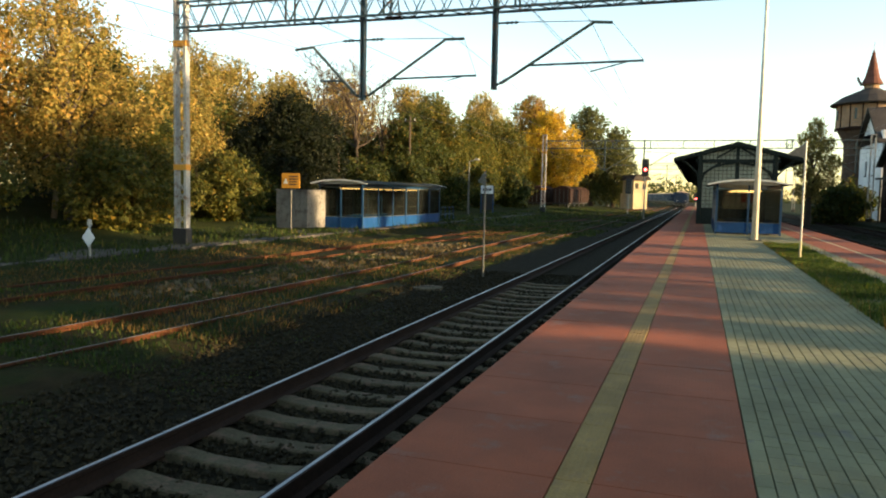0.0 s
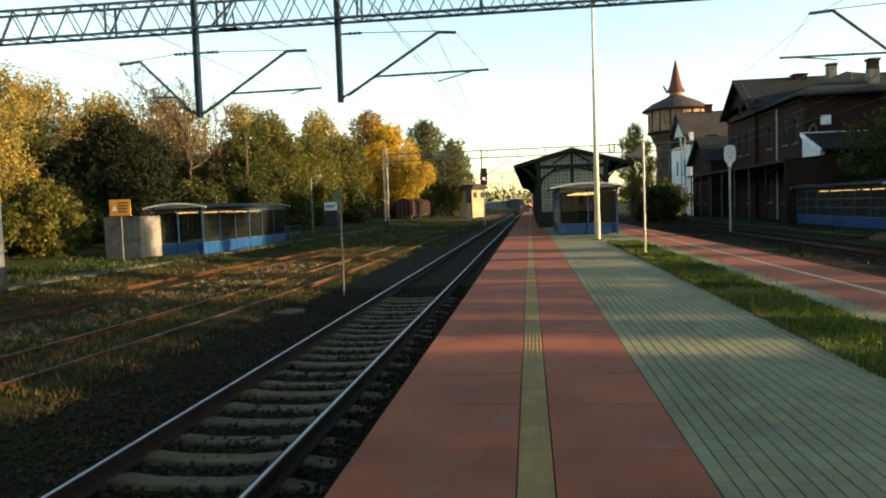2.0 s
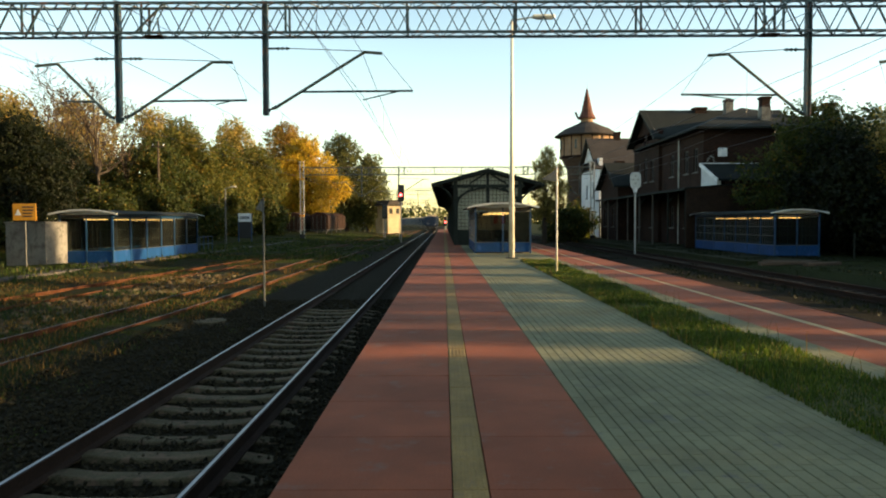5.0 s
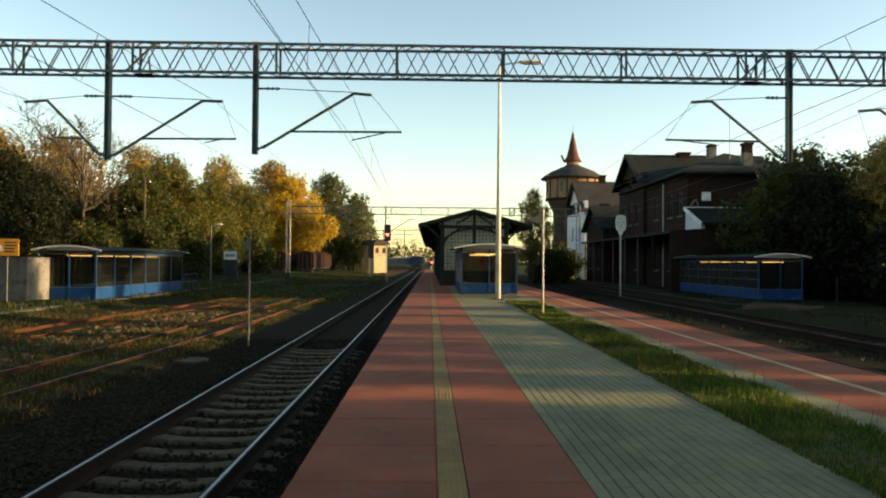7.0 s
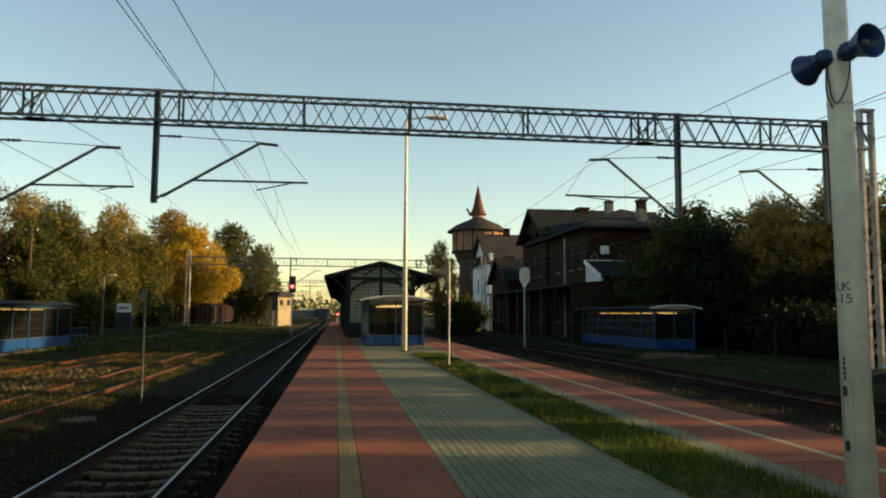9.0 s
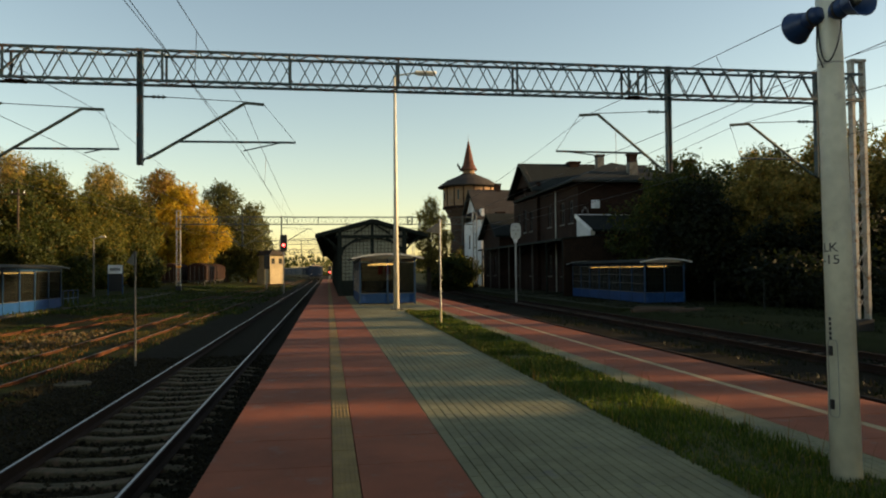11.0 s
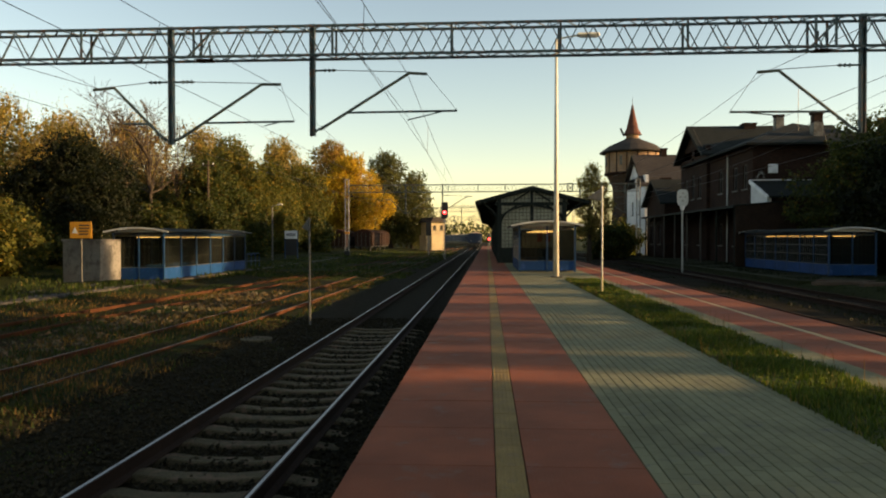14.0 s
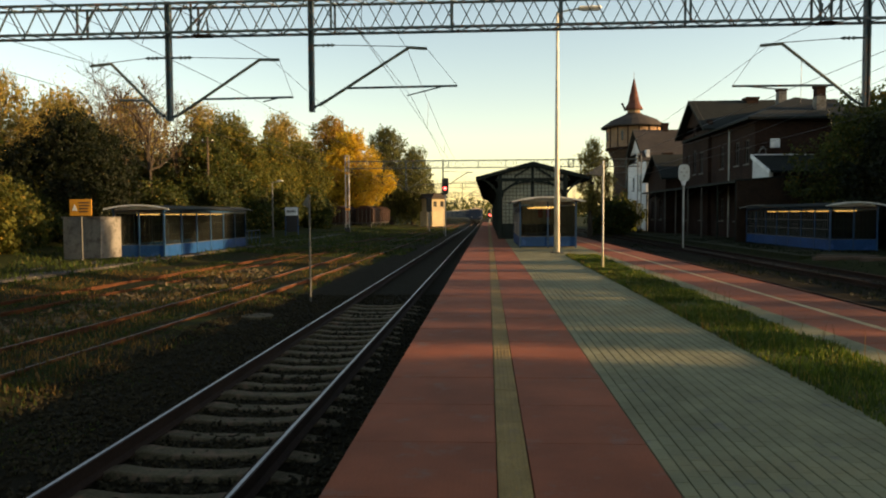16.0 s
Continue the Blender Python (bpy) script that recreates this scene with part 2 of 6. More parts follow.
M_BLUEWAGON = surface("dusty_blue_wagon_paint", (0.007, 0.024, 0.055), (0.014, 0.04, 0.085), 0.6, fine=8, coarse=0.6,
                      wear=(0.09, 0.07, 0.06), wear_amount=0.08)
M_COAL = surface("dusty_load", (0.22, 0.16, 0.1), (0.4, 0.3, 0.2), 0.9, fine=4)
M_BARK = surface("grey_brown_bark", (0.04, 0.03, 0.021), (0.095, 0.072, 0.052), 0.95, fine=14, relief=0.8, depth=0.02)
M_POLEWOOD = surface("bleached_pole_wood", (0.16, 0.12, 0.08), (0.30, 0.23, 0.16), 0.9, fine=14)
M_SIGNY = surface("orange_sign_plate", (0.55, 0.24, 0.02), (0.64, 0.3, 0.03), 0.5, relief=0.0)
M_SIGNW = surface("white_sign_plate", (0.66, 0.67, 0.66), (0.78, 0.78, 0.76), 0.5, relief=0.0)
M_INK = surface("dark_lettering", (0.02, 0.022, 0.03), (0.035, 0.036, 0.045), 0.6, relief=0.0)
M_GALV = surface("grey_galvanised_post", (0.28, 0.28, 0.26), (0.42, 0.42, 0.38), 0.5, 0.4, fine=15)
M_YEL = surface("sunlit_yellow_post_foot", (0.34, 0.29, 0.15), (0.44, 0.38, 0.21), 0.6)
M_REDLAMP = glowing("red_signal_lamp", (1.0, 0.03, 0.03), 14.0)
M_ASPH = surface("old_asphalt", (0.035, 0.032, 0.028), (0.07, 0.062, 0.055), 0.9, fine=60, coarse=0.7, wear=(0.13, 0.11, 0.08), wear_amount=0.1)
M_DARKEARTH = surface("dark_green_earth", (0.010, 0.014, 0.004), (0.028, 0.031, 0.010), 0.95, fine=25, coarse=1.1, wear=(0.045, 0.036, 0.02), wear_amount=0.06)
# Stones share the bed's near-black colour, which holds its shade.
M_STONE = surface("shade_dark_ballast_stone", (0.010, 0.0085, 0.0037), (0.029, 0.023, 0.0105), 0.9, fine=30, vary=0.6)
L_GREEN = leafy("green_leaves", (0.028, 0.046, 0.010), (0.075, 0.088, 0.018), (0.16, 0.115, 0.022), 0.1)
L_MOSS = leafy("moss_green_turning_leaves", (0.052, 0.066, 0.012), (0.14, 0.138, 0.026), (0.24, 0.17, 0.03), 0.13)
L_OLIVE = leafy("olive_turning_leaves", (0.15, 0.135, 0.034), (0.34, 0.275, 0.08), (0.42, 0.28, 0.08), 0.25)
L_GOLD = leafy("golden_leaves", (0.28, 0.20, 0.02), (0.62, 0.46, 0.045), (0.5, 0.28, 0.03), 0.2)
L_RUSTY = leafy("rust_orange_leaves", (0.16, 0.10, 0.024), (0.38, 0.225, 0.05), (0.22, 0.19, 0.04), 0.3)
L_POPLAR = leafy("dull_green_leaves", (0.05, 0.066, 0.02), (0.135, 0.145, 0.05), (0.19, 0.16, 0.04), 0.08)
# Shade is put into this leaf colour, far darker than the other greens.
L_SHADED = leafy("shade_dark_green_leaves", (0.006, 0.011, 0.003), (0.016, 0.023, 0.005), (0.045, 0.036, 0.008), 0.04)
L_STRAW = leafy("dry_weeds", (0.075, 0.046, 0.014), (0.21, 0.122, 0.036), (0.04, 0.055, 0.011), 0.35)
L_LAWN = leafy("lawn_blades", (0.022, 0.048, 0.006), (0.085, 0.132, 0.015), (0.20, 0.17, 0.04), 0.12)
L_GRASS = leafy("grass_blades", (0.017, 0.034, 0.006), (0.055, 0.085, 0.014), (0.14, 0.115, 0.032), 0.1)

# ---- builders ----


def part(name, bm, material, parent=None, label="", smooth=False):
    me = bpy.data.meshes.new(name)
    bm.to_mesh(me)
    bm.free()
    me.materials.append(material)
    if smooth:
        me.polygons.foreach_set("use_smooth", [True] * len(me.polygons))
    ob = new(name, me)
    if parent:
        ob.parent = parent
    return tagged(ob, label)


def raw(name, verts, faces, material, parent=None):
    me = bpy.data.meshes.new(name)
    me.from_pydata(verts, [], faces)
    me.materials.append(material)
    ob = new(name, me)
    if parent:
        ob.parent = parent
    return ob


def thing(name, at, label, category, group="", kind="", turn=0.0):
    ob = new(name)
    ob.empty_display_size = 0.2
    ob.matrix_basis = pose(*at, 0, 0, turn)
    return tagged(ob, label, category, group, kind)


def box(bm, x0, x1, y0, y1, z0, z1, bev=0.0):
    r = bmesh.ops.create_cube(bm, size=1.0, matrix=Matrix.LocRotScale(
        ((x0 + x1) / 2, (y0 + y1) / 2, (z0 + z1) / 2), None, (abs(x1 - x0), abs(y1 - y0), abs(z1 - z0))))
    if bev:
        es = list({e for v in r["verts"] for e in v.link_edges})
        bmesh.ops.bevel(bm, geom=es, offset=bev, segments=1, affect="EDGES", profile=0.5)
    return bm


def beam(bm, p, q, w, h=None):
    """A bar of w x h from p to q."""
    p, q = Vector(p), Vector(q)
    d = q - p
    m = Matrix.Translation((p + q) / 2) @ d.to_track_quat("Z", "Y").to_matrix().to_4x4()
    bmesh.ops.create_cube(bm, size=1.0, matrix=m @ Matrix.Diagonal((w, h or w, d.length, 1)))
    return bm


def rod(bm, p, q, r0, r1=None, n=10, caps=True):
    p, q = Vector(p), Vector(q)
    d = q - p
    m = Matrix.Translation((p + q) / 2) @ d.to_track_quat("Z", "Y").to_matrix().to_4x4()
    bmesh.ops.create_cone(bm, cap_ends=caps, segments=n, radius1=r0, radius2=r0 if r1 is None else r1, depth=d.length, matrix=m)
    return bm


def lathe(bm, profile, n=20, at=(0, 0)):
    rings = []
    for r, z in profile:
        rings.append([bm.verts.new((at[0] + r * math.cos(2 * math.pi * i / n), at[1] + r * math.sin(2 * math.pi * i / n), z)) for i in range(n)])
    for a, b in zip(rings, rings[1:]):
        for i in range(n):
            bm.faces.new((a[i], a[(i + 1) % n], b[(i + 1) % n], b[i]))
    return bm


def prism(bm, outline, a, b, axis="y"):
    """The outline, of (u, z), pushed from a to b along the axis."""
    def at(u, z, v):
        return (u, v, z) if axis == "y" else (v, u, z)
    f = [bm.verts.new(at(u, z, a)) for u, z in outline]
    g = [bm.verts.new(at(u, z, b)) for u, z in outline]
    n = len(outline)
    bm.faces.new(f)
    bm.faces.new(g[::-1])
    for i in range(n):
        bm.faces.new((f[i], g[i], g[(i + 1) % n], f[(i + 1) % n]))
    bmesh.ops.recalc_face_normals(bm, faces=bm.faces)
    return bm


def B():
    return bmesh.new()


def wall(bm, axis, at, thick, u0, u1, z0, z1, holes=()):
    """A wall along x or y, its outer face at `at`, with openings (u0, u1, z0, z1) right through it."""
    us = sorted({u0, u1, *[h[0] for h in holes], *[h[1] for h in holes]})
    zs = sorted({z0, z1, *[h[2] for h in holes], *[h[3] for h in holes]})
    for a, b in zip(us, us[1:]):
        for c, d in zip(zs, zs[1:]):
            cu, cz = (a + b) / 2, (c + d) / 2
            if any(h[0] < cu < h[1] and h[2] < cz < h[3] for h in holes):
                continue
            if axis == "y":
                box(bm, at, at + thick, a, b, c, d)
            else:
                box(bm, a, b, at, at + thick, c, d)
    return bm

# ---- ground ----


def smooth_step(a, b, v):
    k = np.clip((v - a) / (b - a), 0, 1)
    return k * k * (3 - 2 * k)


def main_x(y):
    """Centre line of the main track: straight, then bending left."""
    return -2.757 - max(0.0, y - 165) ** 2 / 1400


def ground_z(x, y):
    z = -0.79 + 0 * x
    z = z + 0.09 * smooth_step(-5.3, -6.2, x) + 0.26 * smooth_step(-12.9, -16.5, x) + 0.25 * smooth_step(-19, -23, x) + 1.6 * smooth_step(-23, -40, x)
    z = z + 0.24 * smooth_step(14.6, 15.4, x) + 0.15 * smooth_step(20, 40, x)
    z = z + 0.05 * np.sin(x * 1.7 + y * 0.6) * smooth_step(-4.8, -6, x) * np.cos(y * 0.9 - x * 0.4)
    return z


def bank_z(x, y):
    return float(ground_z(np.array(x), np.array(y))) - 0.05


xs = np.unique(np.concatenate([np.linspace(-45, 45, 181), np.linspace(-2500, -45, 24), np.linspace(45, 2500, 24)]))
ys = np.unique(np.concatenate([np.linspace(-40, 60, 201), np.linspace(60, 240, 61), np.linspace(240, 3500, 24), np.linspace(-1200, -40, 12)]))
gx, gy = np.meshgrid(xs, ys)
gz = ground_z(gx, gy)
nv = np.stack([gx, gy, gz], -1).reshape(-1, 3)
nx = len(xs)
idx = (np.arange(len(ys) - 1)[:, None] * nx + np.arange(nx - 1)[None]).reshape(-1)
gf = np.stack([idx, idx + 1, idx + 1 + nx, idx + nx], -1)
m_ground, t, p = nodes_of("railway_ground")
co = t.nodes.new("ShaderNodeTexCoord").outputs["Object"]
# Shade over the track bed is put into this near-black ballast colour.
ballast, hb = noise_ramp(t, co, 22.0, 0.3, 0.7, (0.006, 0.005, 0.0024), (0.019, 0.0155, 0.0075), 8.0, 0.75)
dirt, _ = noise_ramp(t, co, 3.0, 0.3, 0.7, (0.012, 0.009, 0.0035), (0.036, 0.026, 0.010), 8.0, 0.7)
green, _ = noise_ramp(t, co, 9.0, 0.3, 0.7, (0.009, 0.015, 0.0035), (0.026, 0.036, 0.008), 8.0, 0.7)
sep = t.nodes.new("ShaderNodeSeparateXYZ")
t.links.new(co, sep.inputs[0])


def band(a, b):
    r = t.nodes.new("ShaderNodeMapRange")
    r.inputs["From Min"].default_value, r.inputs["From Max"].default_value = a, b
    t.links.new(sep.outputs[0], r.inputs["Value"])
    return r.outputs[0]


patch, _ = noise_ramp(t, co, 0.5, 0.42, 0.58, (0, 0, 0), (1, 1, 1), 8.0, 0.7)
away = mix(t, "MIX", patch, dirt, green)
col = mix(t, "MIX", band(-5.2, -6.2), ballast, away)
col = mix(t, "MIX", band(-14.0, -15.0), col, mix(t, "MIX", 0.75, dirt, green))
col = mix(t, "MIX", band(14.0, 15.0), col, mix(t, "MIX", 0.75, dirt, green))
t.links.new(col, p.inputs["Base Color"])
p.inputs["Roughness"].default_value, p.inputs["Specular IOR Level"].default_value = 0.95, 0.05
t.links.new(bump(t, hb, 0.9, 0.04), p.inputs["Normal"])
tagged(raw("ground", nv.tolist(), gf.tolist(), m_ground), "stony railway ground with shade-darkened ballast, weeds and bare earth", "ground", kind="structure")

# ---- platform ----
P0, P1 = -9.0, 140.0
XL, XR = -0.97, 6.15
platform = thing("platform", (0, 0, 0), "island platform with red slabs and grey pavers", "platform", kind="structure")
bm = B()
box(bm, XL + 0.06, XR - 0.06, P0, P1, -0.95, -0.06)
part("platform_body", bm, M_JOINT, platform)
for x0, x1 in ((XL + 0.02, XL + 0.2), (XR - 0.2, XR - 0.02)):
    part("edge_wall", box(B(), x0, x1, P0, P1, -0.94, -0.075), M_CONC, platform, "weathered concrete edge wall")
GRASS0, GRASS1 = 2.88, 3.92
bm = B()
g = bmesh.ops.create_grid(bm, x_segments=8, y_segments=120, size=0.5)["verts"]
for v in g:
    v.co = Vector(((GRASS0 + GRASS1) / 2 + v.co.x * (GRASS1 - GRASS0), (P0 + 27.4) / 2 + v.co.y * (27.4 - P0), 0))
    v.co.z = 0.0 + 0.035 * noise.noise(v.co * 1.3)
m_soil = surface("grassy_soil", (0.04, 0.05, 0.015), (0.11, 0.10, 0.04), 0.95, fine=25, coarse=2)
part("grass_bed", bm, m_soil, platform, "earth bed under the grass strip")

# ---- tracks ----


def sweep_rail(name, centre, y0, y1, z_top, material, parent, top=None, step=4.0):
    """A flat-bottomed rail swept along a centre line; the running face is a part of its own."""
    prof = [(-0.07, -0.172), (0.07, -0.172), (0.07, -0.158), (0.011, -0.135), (0.011, -0.045), (0.036, -0.03), (0.036, -0.002),
            (-0.036, -0.002), (-0.036, -0.03), (-0.011, -0.045), (-0.011, -0.135), (-0.07, -0.158)]
    n = int((y1 - y0) / step)
    st = [y0 + (y1 - y0) * i / n for i in range(n + 1)]
    vs = [(centre(y) + u, y, z_top + z) for y in st for u, z in prof]
    k = len(prof)
    fs = [(i * k + j, i * k + (j + 1) % k, (i + 1) * k + (j + 1) % k, (i + 1) * k + j) for i in range(n) for j in range(k)]
    rail = raw(name, vs, fs, material, parent)
    if top:
        vs = [(centre(y) + u, y, z_top + z) for y in st for u, z in ((-0.016, -0.001), (-0.01, 0.003), (0.01, 0.003), (0.016, -0.001))]
        fs = [(i * 4 + j, i * 4 + j + 1, i * 4 + 5 + j, i * 4 + 4 + j) for i in range(n) for j in range(3)]
        raw("running_face", vs, fs, top, rail)
    return rail


def sleeper_mesh(name, material, half=1.25, sink=0.0):
    bm = B()
    prof = [(-0.14, -0.18), (0.14, -0.18), (0.105, -0.012), (0.09, 0.0), (-0.09, 0.0), (-0.105, -0.012)]
    rings = []
    for x, dz in ((-half, -0.1), (-0.98, -0.05), (-0.6, 0.012), (-0.3, -0.02), (0.3, -0.02), (0.6, 0.012), (0.98, -0.04), (half, -0.09)):
        rings.append([bm.verts.new((x, u, z + dz)) for u, z in prof])
    for a, b in zip(rings, rings[1:]):
        for i in range(6):
            bm.faces.new((a[i], a[(i + 1) % 6], b[(i + 1) % 6], b[i]))
    bm.faces.new(rings[0][::-1])
    bm.faces.new(rings[-1])
    bmesh.ops.recalc_face_normals(bm, faces=bm.faces)
    me = bpy.data.meshes.new(name)
    bm.to_mesh(me)
    bm.free()
    me.materials.append(material)
    return me


S_CONC, S_WOOD = sleeper_mesh("concrete_sleeper", M_SLEEPER), sleeper_mesh("wooden_sleeper", M_WOOD_SLEEPER)


def track(label, centre, y0, y1, z_top, side, top, sleepers, near, sink=0.0, pitch=0.62):
    tr = thing("railway_track", (0, 0, 0), label, "railway track", "tracks of the station", "structure")
    for s in (-0.7535, 0.7535):
        sweep_rail("rail", lambda y, s=s: centre(y) + s, y0, y1, z_top, side, tr, top)
    rng = random.Random(label)
    y = near[0]
    while y < near[1]:
        ob = new("sleeper", sleepers)
        ob.parent = tr
        ob.matrix_basis = pose(centre(y) + rng.uniform(-0.02, 0.02), y, z_top - 0.15 - sink + rng.uniform(-0.02, 0.005), rng.uniform(-3, 3), 0, rng.uniform(-1, 1))
        y += pitch + rng.uniform(-0.012, 0.012)
    return tr


RAIL_Z = -0.572
main_track = track("main line with bright rails on concrete sleepers", main_x, -12, 420, RAIL_Z, M_RAIL, M_RAILTOP, S_CONC, (-3.93, 18.6), pitch=0.572)
track_b = track("rusty siding sunk in weeds and earth", lambda y: -6.82 - 0.62 * math.exp((10 - max(y, -5)) / 9), -12, 190, -0.62,
                M_RAILRUST, M_RAILDULL, S_WOOD, (2, 40), 0.03)
track_c = track("rusty overgrown siding beside the low platform", lambda y: -11.7 + 0.06 * (min(max(y, -5), 48) - 18), -12, 190, -0.62,
                M_RAILRUST, M_RAILRUST, S_WOOD, (5, 45), 0.03)
track_d = track("dark track along the far edge of the platform", lambda y: 7.9, -12, 220, RAIL_Z, M_RAIL, None, S_CONC, (2, 60))
track_e = track("dark disused track near the station house", lambda y: 12.5, -12, 220, -0.6, M_RAIL, None, S_WOOD, (5, 50), 0.02)

low = thing("low_platform", (0, 0, 0), "low worn asphalt strip beside the siding", "platform", kind="structure")
part("asphalt_top", box(B(), -17.6, -15.2, 8, 75, -0.75, -0.455, 0.04), M_ASPH, low)
low = thing("low_platform", (0, 0, 0), "dark green yard platform before the station house", "platform", kind="structure")
part("yard_top", box(B(), 15.0, 21.0, 36, 100, -0.75, -0.5, 0.03), M_DARKEARTH, low, "dark green trodden earth")
part("kerb", box(B(), 14.8, 15.0, 36, 100, -0.8, -0.49, 0.02), M_DARKEARTH, low, "dark green kerb")

# ---- gantries ----


def lattice_mast(parent, x, z0, z1, material, flip=1):
    mast = thing("mast", (x, 0, 0), "", "")
    mast.parent = parent
    for dx in (-0.2, 0.2):
        part("leg", box(B(), dx - 0.05, dx + 0.05, -0.11, 0.11, z0 + 0.45, z1), material, mast)
    bm = B()
    z, s = z0 + 0.6, 1
    while z < z1 - 0.6:
        beam(bm, (-0.18 * s, 0.09, z), (0.18 * s, 0.09, z + 0.55), 0.05, 0.012)
        beam(bm, (0.18 * s, -0.09, z), (-0.18 * s, -0.09, z + 0.55), 0.05, 0.012)
        z += 0.55
        s = -s
    part("lacing", bm, material, mast)
    for z in (2.1, 6.3) if x < 0 else ():
        part("band", box(B(), -0.262, 0.262, -0.125, 0.125, z, z + 0.2), M_SIGNY, mast, "yellow painted band")
    part("cap", box(B(), -0.27, 0.27, -0.13, 0.13, z1 - 0.02, z1 + 0.06), material, mast)
    part("foot", box(B(), -0.3, 0.3, -0.16, 0.16, z0 - 0.3, z0 + 0.45, 0.03), M_BLACK, mast, "black painted foot")
    return mast


def insulator(parent, p, q, n=5, r=0.058):
    p, q = Vector(p), Vector(q)
    bm = rod(B(), p, q, 0.025, n=8)
    for i in range(n):
        a = p.lerp(q, (i + 0.2) / n)
        b = p.lerp(q, (i + 0.75) / n)
        rod(bm, a, b, r, r * 0.5, 10)
    return part("insulator", bm, M_INSUL, parent, "ribbed dark insulator")


def cantilever(parent, post, side, elbow, tip, root_z, contact, z_rod, reach=1.45):
    """One arm that carries the wires: a sloping tube, its head, the steady tube and the top rod."""
    arm = thing("cantilever", (0, 0, 0), "", "")
    arm.parent = parent
    r = (post + side * 0.22, 0, root_z)
    e = Vector((elbow[0], 0, elbow[1]))
    bm = rod(B(), r, e, 0.044, n=8)
    rod(bm, e, (tip[0], 0, tip[1]), 0.044, n=8)
    part("arm_tube", bm, M_ARM, arm)
    a = Vector(r).lerp(e, 0.3)
    c = (contact[0] + side * reach, 0, a.z + 0.02)
    bm = rod(B(), a, c, 0.032, n=6)
    rod(bm, (c[0] - side * 0.45, 0, c[2] - 0.02), (contact[0], 0, contact[1] + 0.03), 0.018, n=6)
    part("steady_tube", bm, M_STEEL, arm)
    bm = rod(B(), (post + side * 0.7, 0, z_rod), (e.x, 0, e.z + 0.03), 0.012, n=5)
    part("stay_rod", bm, M_WIRE, arm)
    part("hanger_wire", rod(B(), (tip[0], 0, tip[1]), (c[0], 0, c[2]), 0.006, n=4), M_WIRE, arm)
    insulator(arm, (post + side * 0.32, 0, z_rod), (post + side * 0.7, 0, z_rod), 3)
    part("stay_clamp", beam(B(), (post + side * 0.07, 0, z_rod), (post + side * 0.32, 0, z_rod), 0.05), M_STEEL, arm)
    insulator(arm, (post + side * 0.06, 0, root_z - 0.05), (post + side * 0.45, 0, root_z + 0.14), 4, 0.06)
    return arm


GX0, GX1, GZ0, GZ1 = -16.2, 17.05, 6.87, 7.71


